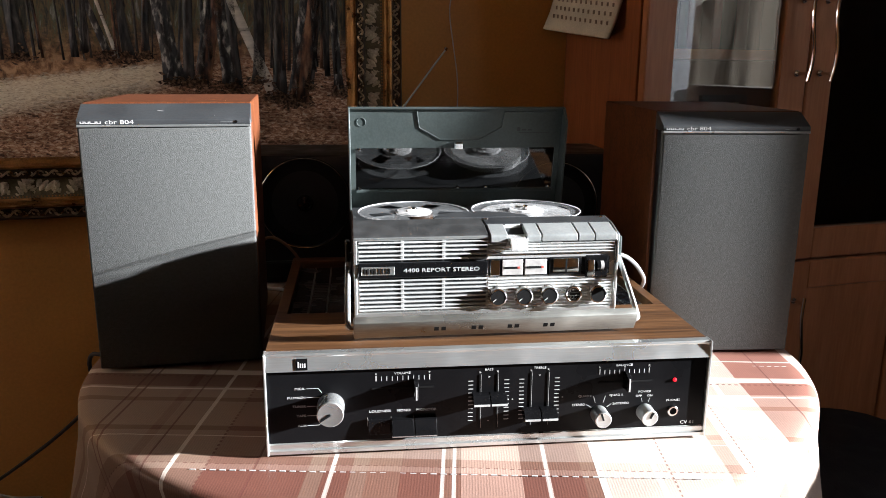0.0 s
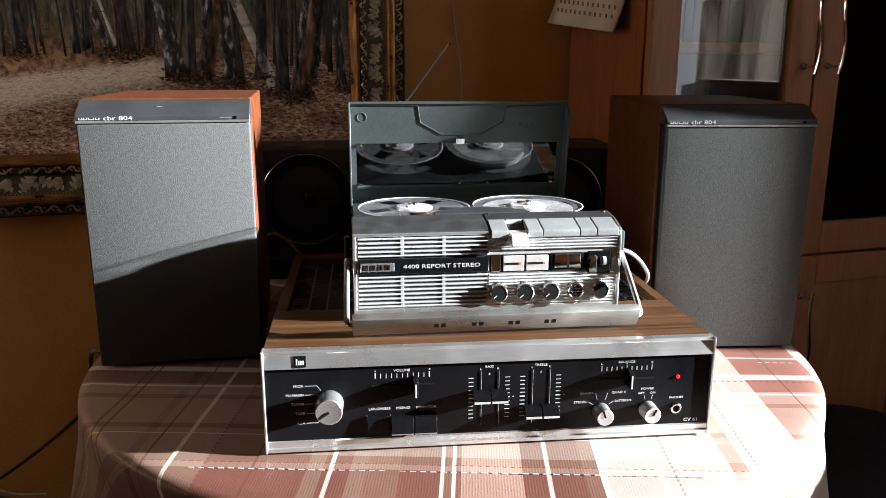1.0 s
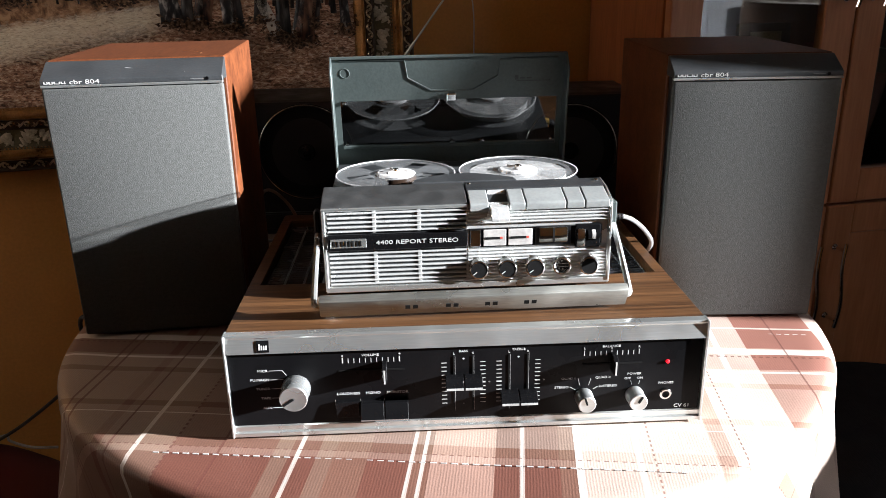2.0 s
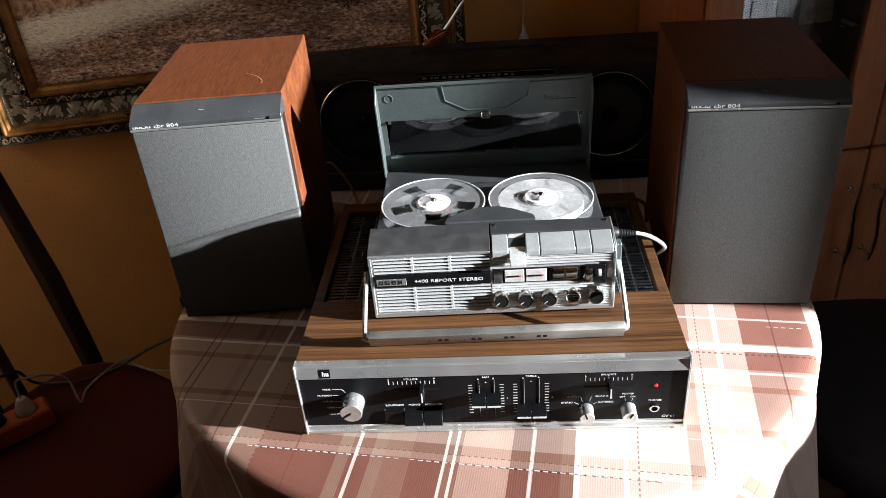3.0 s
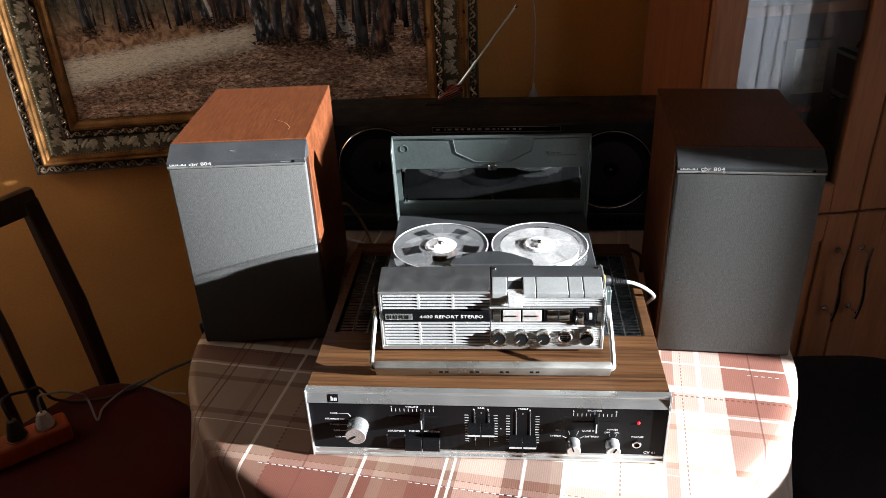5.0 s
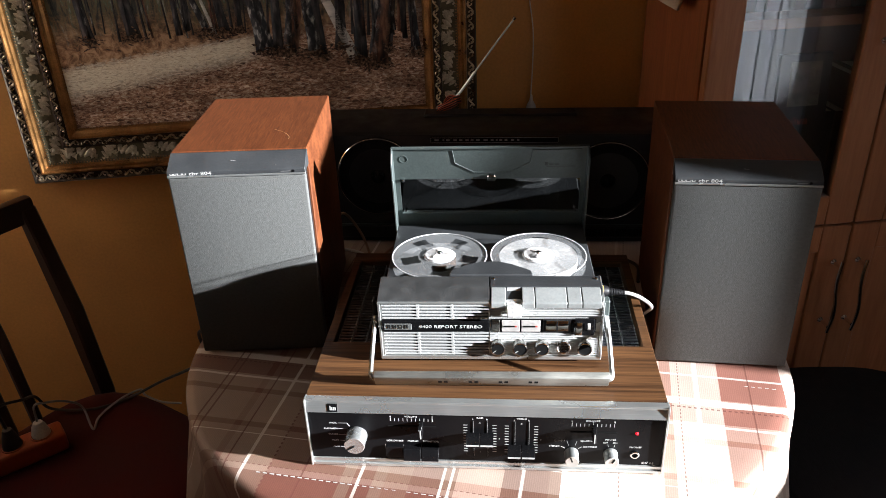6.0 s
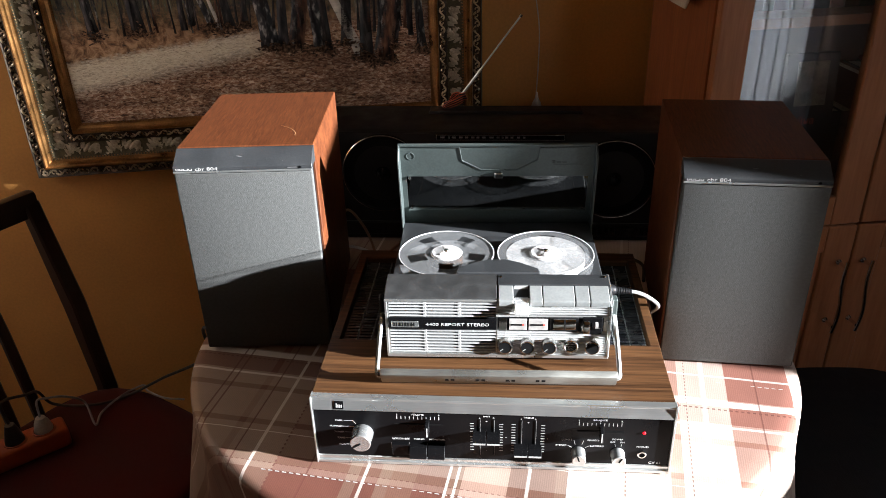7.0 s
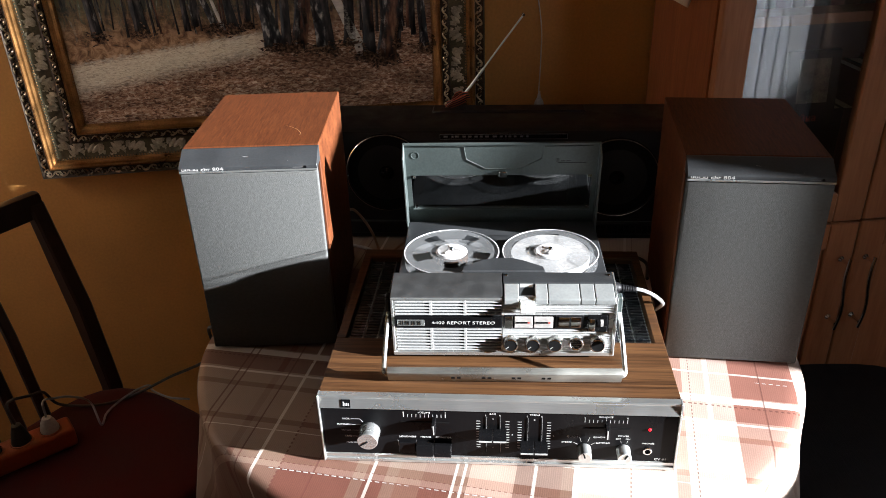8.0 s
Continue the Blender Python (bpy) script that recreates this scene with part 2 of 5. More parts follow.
WHITE_CABLE = mat("white_cable_rubber", (0.45, 0.43, 0.40), 0.5, scale=30, bump=0.05)
GREY_CABLE = mat("grey_cable_rubber", (0.27, 0.27, 0.27), 0.45, scale=30, bump=0.05)
BROWN_CABLE = mat("brown_cable_rubber", (0.20, 0.10, 0.06), 0.5, scale=30, bump=0.05)
YELLOW = mat("yellow_plastic", (0.45, 0.28, 0.07), 0.45, scale=30, bump=0.03)
PAPER = mat("cream_paper", (0.66, 0.58, 0.44), 0.8, dark=0.85, scale=10, bump=0.05)
TAPE_BROWN = mat("brown_magnetic_tape", (0.03, 0.018, 0.012), 0.25, scale=20, bump=0.1, fine=900, fine_stretch=(1, 1, 0.05))
FACE_METAL = mat("bright_satin_metal", (0.74, 0.75, 0.74), 0.26, metal=0.65, dark=0.88, scale=14, bump=0.03, fine=300, rough_var=0.08)
KEY_METAL = mat("pale_grey_key", (0.30, 0.315, 0.31), 0.35, metal=0.4, dark=0.85, scale=25, bump=0.05)
SEAT_BLACK = mat("black_seat_cover", (0.013, 0.0125, 0.014), 0.7, dark=0.6, scale=30, bump=0.4, fine=260, fine_stretch=(3, 0.2, 1), specular=0.25)
VENT_METAL = mat("dark_satin_vent_metal", (0.034, 0.036, 0.042), 0.25, metal=0.0, dark=0.8, scale=30, bump=0.05)
SCUFF_GREY = mat("pale_grey_scuff", (0.20, 0.20, 0.20), 0.6)
BAIL_METAL = mat("dull_worn_metal", (0.36, 0.36, 0.33), 0.33, metal=0.8, dark=0.75, scale=22, bump=0.05, fine=260, fine_stretch=(0.3, 3, 3))
RED_LAMP = glow("red_lamp", (1.0, 0.004, 0.012), 0.35)
RED_INK = mat("red_ink", (0.45, 0.06, 0.04), 0.6, scale=60, bump=0.0)
METER_WHITE = mat("white_meter_scale", (0.34, 0.325, 0.31), 0.5, scale=60, bump=0.0)


def frosted(name, colour, see_through, rough):
    m = bpy.data.materials.new(name)
    m.use_nodes = True
    nt, b = m.node_tree, m.node_tree.nodes["Principled BSDF"]
    n = nt.nodes.new("ShaderNodeTexNoise")
    n.inputs["Scale"].default_value = 90
    mr = nt.nodes.new("ShaderNodeMapRange")
    mr.inputs["To Min"].default_value, mr.inputs["To Max"].default_value = max(0.03, rough - 0.1), rough + 0.1
    nt.links.new(n.outputs["Fac"], mr.inputs[0])
    nt.links.new(mr.outputs[0], b.inputs["Roughness"])
    b.inputs["Base Color"].default_value = (*colour, 1)
    tr, mx = nt.nodes.new("ShaderNodeBsdfTransparent"), nt.nodes.new("ShaderNodeMixShader")
    mx.inputs[0].default_value = see_through
    nt.links.new(b.outputs[0], mx.inputs[1])
    nt.links.new(tr.outputs[0], mx.inputs[2])
    nt.links.new(mx.outputs[0], nt.nodes["Material Output"].inputs[0])
    return m


REEL_PLASTIC = frosted("clear_reel_plastic", (0.66, 0.68, 0.69), 0.82, 0.12)
HUB_PLASTIC = frosted("milky_hub_plastic", (0.80, 0.80, 0.80), 0.35, 0.2)
SMOKED = clear("smoked_window_plastic", (0.42, 0.45, 0.45), 0.03, alpha=0.93, ior=1.7)


def plaid():
    """Woven check: bands across and along averaged, then bright and dark threads laid over."""
    m = bpy.data.materials.new("plaid_cotton")
    m.use_nodes = True
    nt, b = m.node_tree, m.node_tree.nodes["Principled BSDF"]
    uv, mp, sx = nt.nodes.new("ShaderNodeUVMap"), nt.nodes.new("ShaderNodeMapping"), nt.nodes.new("ShaderNodeSeparateXYZ")
    mp.inputs["Rotation"].default_value = (0, 0, radians(CHECK_TURN))
    nt.links.new(uv.outputs[0], mp.inputs[0])
    nt.links.new(mp.outputs[0], sx.inputs[0])
    # K, T and R are darkened: the dimmer light on the left is in them
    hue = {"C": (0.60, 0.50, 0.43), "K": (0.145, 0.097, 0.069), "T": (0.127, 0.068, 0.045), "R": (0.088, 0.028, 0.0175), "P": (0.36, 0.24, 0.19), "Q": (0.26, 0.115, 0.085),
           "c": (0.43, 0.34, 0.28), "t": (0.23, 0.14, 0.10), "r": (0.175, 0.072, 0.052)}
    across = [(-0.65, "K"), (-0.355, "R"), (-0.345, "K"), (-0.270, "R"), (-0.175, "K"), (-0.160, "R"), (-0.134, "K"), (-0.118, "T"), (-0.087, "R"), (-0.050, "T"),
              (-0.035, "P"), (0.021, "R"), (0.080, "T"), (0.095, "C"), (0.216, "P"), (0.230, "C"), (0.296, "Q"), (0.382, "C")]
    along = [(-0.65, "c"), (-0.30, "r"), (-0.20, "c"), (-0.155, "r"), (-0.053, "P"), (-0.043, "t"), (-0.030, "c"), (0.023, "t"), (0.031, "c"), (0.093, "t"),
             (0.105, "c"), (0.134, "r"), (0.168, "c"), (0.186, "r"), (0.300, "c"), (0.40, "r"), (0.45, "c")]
    # threads: middle, width, dotted or not
    white = {"X": [(-0.303, 0.0045, 0), (-0.1500, 0.0042, 0), (-0.0475, 0.0036, 0), (-0.0370, 0.0036, 0), (0.0490, 0.0042, 0), (0.0985, 0.0065, 0), (0.151, 0.005, 0), (0.268, 0.007, 0)],
             "Y": [(0.0135, 0.0015, 0), (0.131, 0.0042, 0), (0.179, 0.013, 0), (0.2395, 0.0042, 0)]}
    dark = {"X": [(-0.408, 0.0028, 0), (-0.397, 0.0028, 0), (-0.330, 0.0024, 0), (-0.2695, 0.0026, 1), (-0.223, 0.0024, 0), (0.164, 0.0016, 1), (0.244, 0.0015, 1), (0.3395, 0.0018, 0)],
            "Y": [(0.1665, 0.003, 1), (-0.0405, 0.0014, 1)]}

    def calc(op, p, q=None, r=None):
        n = nt.nodes.new("ShaderNodeMath")
        n.operation = op
        for k, v in enumerate((p, q, r)):
            if v is None:
                continue
            if isinstance(v, (int, float)):
                n.inputs[k].default_value = v
            else:
                nt.links.new(v, n.inputs[k])
        return n.outputs[0]

    def bands(axis, stops):
        mr = nt.nodes.new("ShaderNodeMapRange")
        mr.inputs["From Min"].default_value, mr.inputs["From Max"].default_value = -0.65, 0.65
        nt.links.new(sx.outputs[axis], mr.inputs[0])
        rp = nt.nodes.new("ShaderNodeValToRGB")
        rp.color_ramp.interpolation = "CONSTANT"
        el = rp.color_ramp.elements
        while len(el) > 1:
            el.remove(el[-1])
        el[0].position, el[0].color = 0.0, (*hue[stops[0][1]], 1)
        for pos, key in stops[1:]:
            el.new((pos + 0.65) / 1.3).color = (*hue[key], 1)
        nt.links.new(mr.outputs[0], rp.inputs[0])
        return rp.outputs[0]

    def threads(table):
        total = None
        for axis, other in (("X", "Y"), ("Y", "X")):
            beat = calc("GREATER_THAN", calc("SINE", calc("MULTIPLY", sx.outputs[other], 2 * math.pi / 0.0075)), -0.1)
            for middle, width, dotted in table[axis]:
                one = calc("LESS_THAN", calc("ABSOLUTE", calc("SUBTRACT", sx.outputs[axis], middle)), width / 2)
                if dotted:
                    one = calc("MULTIPLY", one, beat)
                total = one if total is None else calc("MAXIMUM", total, one)
        return total

    def over(f, share, base, colour):
        x = nt.nodes.new("ShaderNodeMix")
        x.data_type = "RGBA"
        nt.links.new(calc("MULTIPLY", f, share), x.inputs[0])
        nt.links.new(base, x.inputs[6])
        x.inputs[7].default_value = (*colour, 1)
        return x.outputs[2]
    mx = nt.nodes.new("ShaderNodeMix")
    mx.data_type = "RGBA"
    mx.inputs[0].default_value = 0.40
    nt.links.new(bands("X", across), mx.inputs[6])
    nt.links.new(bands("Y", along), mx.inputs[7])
    col = over(threads(white), 0.46, mx.outputs[2], (0.80, 0.74, 0.68))
    col = over(threads(dark), 0.7, col, (0.10, 0.032, 0.024))
    # fine ribs of the weave and soft unevenness
    wv = nt.nodes.new("ShaderNodeTexWave")
    wv.inputs["Scale"].default_value, wv.inputs["Distortion"].default_value, wv.inputs["Detail"].default_value = 120, 1.6, 2
    nt.links.new(mp.outputs[0], wv.inputs[0])
    nz, soft = nt.nodes.new("ShaderNodeTexNoise"), nt.nodes.new("ShaderNodeTexNoise")
    nz.inputs["Scale"].default_value, nz.inputs["Detail"].default_value = 480, 3
    soft.inputs["Scale"].default_value, soft.inputs["Detail"].default_value = 16, 4
    for n in (nz, soft):
        nt.links.new(mp.outputs[0], n.inputs[0])
    weave = calc("MULTIPLY_ADD", wv.outputs["Fac"], 0.35, nz.outputs["Fac"])
    hs = nt.nodes.new("ShaderNodeHueSaturation")
    mr = nt.nodes.new("ShaderNodeMapRange")
    mr.inputs["From Min"].default_value, mr.inputs["From Max"].default_value = 0.7, 1.6
    mr.inputs["To Min"].default_value, mr.inputs["To Max"].default_value = 0.84, 1.16
    nt.links.new(calc("ADD", weave, soft.outputs["Fac"]), mr.inputs[0])
    nt.links.new(mr.outputs[0], hs.inputs["Value"])
    nt.links.new(col, hs.inputs["Color"])
    nt.links.new(hs.outputs[0], b.inputs["Base Color"])
    b.inputs["Roughness"].default_value = 0.8
    b.inputs["Specular IOR Level"].default_value = 0.2
    b.inputs["Coat Weight"].default_value, b.inputs["Coat Roughness"].default_value = 0.2, 0.3
    bp = nt.nodes.new("ShaderNodeBump")
    bp.inputs["Strength"].default_value, bp.inputs["Distance"].default_value = 0.25, 0.0005
    nt.links.new(weave, bp.inputs["Height"])
    nt.links.new(bp.outputs[0], b.inputs["Normal"])
    return m


CHECK_TURN = 7.8     # the check lies askew on the table
PLAID = plaid()


def painted_forest():
    """Oil painting of an autumn wood: leaf litter below, dark thicket above, a pale path between."""
    m = bpy.data.materials.new("oil_painting")
    m.use_nodes = True
    nt, b = m.node_tree, m.node_tree.nodes["Principled BSDF"]
    tc = nt.nodes.new("ShaderNodeTexCoord")
    sx = nt.nodes.new("ShaderNodeSeparateXYZ")
    nt.links.new(tc.outputs["Object"], sx.inputs[0])

    def noise_ramp(scale, stretch, stops, detail=6, distortion=0.0):
        mp, n, r = nt.nodes.new("ShaderNodeMapping"), nt.nodes.new("ShaderNodeTexNoise"), nt.nodes.new("ShaderNodeValToRGB")
        mp.inputs["Scale"].default_value = stretch
        nt.links.new(tc.outputs["Object"], mp.inputs[0])
        nt.links.new(mp.outputs[0], n.inputs[0])
        n.inputs["Scale"].default_value, n.inputs["Detail"].default_value, n.inputs["Distortion"].default_value = scale, detail, distortion
        n.inputs["Roughness"].default_value = 0.65
        nt.links.new(n.outputs["Fac"], r.inputs[0])
        el = r.color_ramp.elements
        while len(el) > 1:
            el.remove(el[-1])
        el[0].position, el[0].color = stops[0][0], (*stops[0][1], 1)
        for p, c in stops[1:]:
            el.new(p).color = (*c, 1)
        return r.outputs[0], n.outputs["Fac"]
    litter, nf = noise_ramp(170, (0.6, 1, 1.4), [(0.34, (0.07, 0.040, 0.027)), (0.43, (0.25, 0.13, 0.08)), (0.50, (0.46, 0.26, 0.165)), (0.57, (0.63, 0.46, 0.34)), (0.65, (0.90, 0.78, 0.64))], 10, 0.8)
    path, _ = noise_ramp(190, (0.45, 1, 1.8), [(0.34, (0.44, 0.35, 0.25)), (0.48, (0.82, 0.71, 0.55)), (0.66, (0.95, 0.89, 0.76))], 9, 1.5)
    thicket, _ = noise_ramp(34, (2.6, 1, 0.55), [(0.33, (0.012, 0.014, 0.018)), (0.44, (0.058, 0.058, 0.05)), (0.51, (0.15, 0.11, 0.06)), (0.57, (0.10, 0.115, 0.075)), (0.68, (0.32, 0.32, 0.31))], 9, 0.5)
    shrub, _ = noise_ramp(60, (1, 1, 1), [(0.36, (0.055, 0.033, 0.023)), (0.48, (0.30, 0.16, 0.085)), (0.60, (0.58, 0.36, 0.21))], 9, 0.5)

    def band(lo, hi, src, tilt=0.0, wobble=0.03):
        """0 below lo, 1 above hi, along the height with a slope and a rough edge."""
        a = nt.nodes.new("ShaderNodeMath")
        a.operation = "MULTIPLY_ADD"
        a.inputs[1].default_value = -tilt
        nt.links.new(sx.outputs["X"], a.inputs[0])
        nt.links.new(sx.outputs["Z"], a.inputs[2])
        w = nt.nodes.new("ShaderNodeMath")
        w.operation = "MULTIPLY_ADD"
        w.inputs[1].default_value = wobble
        nt.links.new(src, w.inputs[0])
        nt.links.new(a.outputs[0], w.inputs[2])
        r = nt.nodes.new("ShaderNodeMapRange")
        r.inputs["From Min"].default_value, r.inputs["From Max"].default_value = lo + wobble / 2, hi + wobble / 2
        nt.links.new(w.outputs[0], r.inputs[0])
        return r.outputs[0]

    def mix(f, a, c):
        x = nt.nodes.new("ShaderNodeMix")
        x.data_type = "RGBA"
        nt.links.new(f, x.inputs[0])
        nt.links.new(a, x.inputs[6])
        nt.links.new(c, x.inputs[7])
        return x.outputs[2]
    near = nt.nodes.new("ShaderNodeMapRange")
    near.inputs["From Min"].default_value, near.inputs["From Max"].default_value = 0.52, 0.46
    nt.links.new(sx.outputs["X"], near.inputs[0])
    both = nt.nodes.new("ShaderNodeMath")
    both.operation = "MULTIPLY"
    nt.links.new(near.outputs[0], both.inputs[0])
    nt.links.new(band(0.135, 0.165, nf, 0.165, 0.05), both.inputs[1])
    shade, _ = noise_ramp(26, (0.5, 1, 1.6), [(0.40, (0.5, 0.46, 0.44)), (0.58, (1.0, 1.0, 1.0))], 4)
    mottled = nt.nodes.new("ShaderNodeMix")
    mottled.data_type, mottled.blend_type = "RGBA", "MULTIPLY"
    mottled.inputs[0].default_value = 1.0
    nt.links.new(litter, mottled.inputs[6])
    nt.links.new(shade, mottled.inputs[7])
    col = mix(both.outputs[0], mottled.outputs[2], path)
    col = mix(band(0.205, 0.217, nf, 0.12, 0.03), col, shrub)
    col = mix(band(0.262, 0.33, nf, 0.0, 0.08), col, thicket)
    nt.links.new(col, b.inputs["Base Color"])
    b.inputs["Roughness"].default_value = 0.5
    b.inputs["Specular IOR Level"].default_value = 0.3
    bp = nt.nodes.new("ShaderNodeBump")
    bp.inputs["Strength"].default_value, bp.inputs["Distance"].default_value = 0.3, 0.001
    nt.links.new(nf, bp.inputs["Height"])
    nt.links.new(bp.outputs[0], b.inputs["Normal"])
    return m


def bark(name, stops, scale=26, stretch=(1.6, 1, 1)):
    m = bpy.data.materials.new(name)
    m.use_nodes = True
    nt, b = m.node_tree, m.node_tree.nodes["Principled BSDF"]
    tc, mp, n, r = (nt.nodes.new(k) for k in ("ShaderNodeTexCoord", "ShaderNodeMapping", "ShaderNodeTexNoise", "ShaderNodeValToRGB"))
    mp.inputs["Scale"].default_value = stretch
    nt.links.new(tc.outputs["Object"], mp.inputs[0])
    nt.links.new(mp.outputs[0], n.inputs[0])
    n.inputs["Scale"].default_value, n.inputs["Detail"].default_value = scale, 5
    nt.links.new(n.outputs["Fac"], r.inputs[0])
    el = r.color_ramp.elements
    while len(el) > 1:
        el.remove(el[-1])
    el[0].position, el[0].color = stops[0][0], (*stops[0][1], 1)
    for p, c in stops[1:]:
        el.new(p).color = (*c, 1)
    nt.links.new(r.outputs[0], b.inputs["Base Color"])
    b.inputs["Roughness"].default_value = 0.5
    b.inputs["Specular IOR Level"].default_value = 0.3
    return m


OIL = painted_forest()
FOOT_LEAVES = bark("painted_foot_leaves", [(0.38, (0.015, 0.011, 0.01)), (0.5, (0.10, 0.055, 0.035)), (0.66, (0.30, 0.19, 0.12))], 180, (1, 1, 1))
BIRCH = bark("painted_birch_bark", [(0.44, (0.012, 0.012, 0.015)), (0.53, (0.05, 0.048, 0.05)), (0.60, (0.24, 0.23, 0.22)), (0.72, (0.55, 0.52, 0.48))], 110, (1.1, 1, 0.45))
PALE_BIRCH = bark("painted_pale_birch_bark", [(0.36, (0.03, 0.027, 0.027)), (0.43, (0.46, 0.44, 0.40)), (0.65, (0.70, 0.66, 0.59))], 70, (0.35, 1, 1.3))
DARK_BARK = bark("painted_dark_bark", [(0.38, (0.006, 0.007, 0.01)), (0.55, (0.035, 0.03, 0.03)), (0.72, (0.12, 0.10, 0.10))], 60, (2, 1, 0.5))
RED_BARK = bark("painted_red_bark", [(0.38, (0.012, 0.009, 0.009)), (0.52, (0.12, 0.05, 0.03)), (0.7, (0.30, 0.17, 0.10))], 50, (1.5, 1, 0.5))

# ---------------------------------------------------------------- the room
TURN = 11.5
ROOM = pose(0, 0.90, 0, 0, 0, TURN)          # local x along the rear wall, local -y into the room
W, E, S, H = -1.5, 1.6, -3.2, 2.6            # walls of the room in that frame


BOUNCE_CUT = wood("dark_bounce_absorber", (0.045, 0.02, 0.01), (0.025, 0.011, 0.006), grain=(12, 12, 1.5), rough=0.5)


def setting(name, bm, material, label, category):
    ob = part(name, bm, material)
    ob.matrix_world = ROOM
    return tagged(ob, label, category, kind="structure")


setting("floor", cube(W - 0.1, E + 0.1, S - 0.1, 0.1, -0.1, 0.0), PARQUET, "dark brown wooden parquet floor in a dim room", "floor")
setting("ceiling", cube(W - 0.1, E + 0.1, S - 0.1, 0.1, H, H + 0.1), PLASTER, "pale plain plaster ceiling of the room", "ceiling")
setting("wall_north", cube(W, E, 0.0, 0.1, 0, H), WALLPAPER, "ochre yellow painted wall behind the round table", "wall")
setting("wall_south", cube(W, E, S - 0.1, S, 0, H), WALLPAPER, "plain ochre painted wall behind the viewer", "wall")
# out of view: the cream part bounces sunlight onto the painting
setting("wall_west", cube(W - 0.1, W, S, 0.0, 1.345, H), mat("cream_wall_paint", (0.78, 0.71, 0.60), 0.75, dark=0.9, scale=4, bump=0.1, fine=150), "plain cream painted side wall", "wall")
# dark lower part added to limit that bounce; its height sets how much
setting("trim", cube(W - 0.1, W + 0.012, S, 0.0, 0.0, 1.345), BOUNCE_CUT, "unseen dark lower wall added to limit bounced sunlight", "wall panelling")
WIN = (-2.0, -1.3395, 1.04, 2.42)              # window: along the wall, then heights
VENT = (-1.3395, -1.150, 1.54, 2.12)           # upper casement reaching further
DOOR = (-2.5, 0.05)                           # balcony door behind the curtain: far edge, threshold height
bm = bmesh.new()
box(bm, E, E + 0.1, S, DOOR[0], 0, H)
box(bm, E, E + 0.1, VENT[1], 0.0, 0, H)
box(bm, E, E + 0.1, VENT[0], VENT[1], VENT[3], WIN[3])
box(bm, E, E + 0.1, VENT[0], VENT[1], WIN[2], VENT[2])
box(bm, E, E + 0.1, WIN[0], VENT[1], 0, WIN[2])
box(bm, E, E + 0.1, DOOR[0], WIN[0], 0, DOOR[1])
box(bm, E, E + 0.1, DOOR[0], VENT[1], WIN[3], H)
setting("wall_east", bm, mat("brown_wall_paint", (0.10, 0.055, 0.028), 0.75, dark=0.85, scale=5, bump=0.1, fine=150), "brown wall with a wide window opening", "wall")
bm = cube(-30, 30, -30, 30, -0.9, -0.8)
tagged(part("ground", bm, mat("bare_ground", (0.10, 0.09, 0.075), 0.9, scale=0.5)), "bare brown ground outside the window", "ground", kind="structure")
# a weathered fence overgrown with brush, some way outside the window
bm = bmesh.new()
rows = []
for i in range(121):
    y = -22 + 0.3 * i
    hgt = 2.1 + 0.5 * noise.noise((y * 0.8, 0, 0)) + 0.35 * noise.noise((y * 3.1, 7, 0))
    rows.append([bm.verts.new((9.0 + 0.5 * noise.noise((y * 2, k * 3, 5)), y, -0.8 + (hgt + 0.8) * k / 5)) for k in range(6)] + [bm.verts.new((10.5, y, hgt - 0.3)), bm.verts.new((11, y, -0.8))])
for p, q in zip(rows, rows[1:]):
    for k in range(7):
        bm.faces.new((p[k], q[k], q[k + 1], p[k + 1]))
FENCE = bpy.data.materials.new("glowing_weathered_fence")
FENCE.use_nodes = True
nt, b = FENCE.node_tree, FENCE.node_tree.nodes["Principled BSDF"]
tc, mp, n, r = (nt.nodes.new(k) for k in ("ShaderNodeTexCoord", "ShaderNodeMapping", "ShaderNodeTexNoise", "ShaderNodeValToRGB"))
mp.inputs["Scale"].default_value = (0.0, 1.6, 0.12)
nt.links.new(tc.outputs["Object"], mp.inputs[0])
nt.links.new(mp.outputs[0], n.inputs[0])
n.inputs["Scale"].default_value, n.inputs["Detail"].default_value = 2.2, 6
nt.links.new(n.outputs["Fac"], r.inputs[0])
e = r.color_ramp.elements
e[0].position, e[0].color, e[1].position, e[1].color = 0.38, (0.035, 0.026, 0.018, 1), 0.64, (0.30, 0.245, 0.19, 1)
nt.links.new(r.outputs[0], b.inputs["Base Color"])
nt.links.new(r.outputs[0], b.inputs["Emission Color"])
# the boards glow faintly in place of daylight, to show in the cabinet glass
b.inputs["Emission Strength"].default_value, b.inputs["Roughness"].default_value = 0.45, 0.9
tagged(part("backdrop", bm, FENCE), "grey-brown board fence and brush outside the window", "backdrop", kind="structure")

# curtains at the window
CURTAIN = bpy.data.materials.new("white_tulle")
CURTAIN.use_nodes = True
nt = CURTAIN.node_tree
di, tl, mx = nt.nodes.new("ShaderNodeBsdfDiffuse"), nt.nodes.new("ShaderNodeBsdfTranslucent"), nt.nodes.new("ShaderNodeMixShader")
for n in (di, tl):
    n.inputs["Color"].default_value = (0.80, 0.81, 0.84, 1)
mx.inputs[0].default_value = 0.20
nt.links.new(di.outputs[0], mx.inputs[1])
nt.links.new(tl.outputs[0], mx.inputs[2])
nt.links.new(mx.outputs[0], nt.nodes["Material Output"].inputs[0])


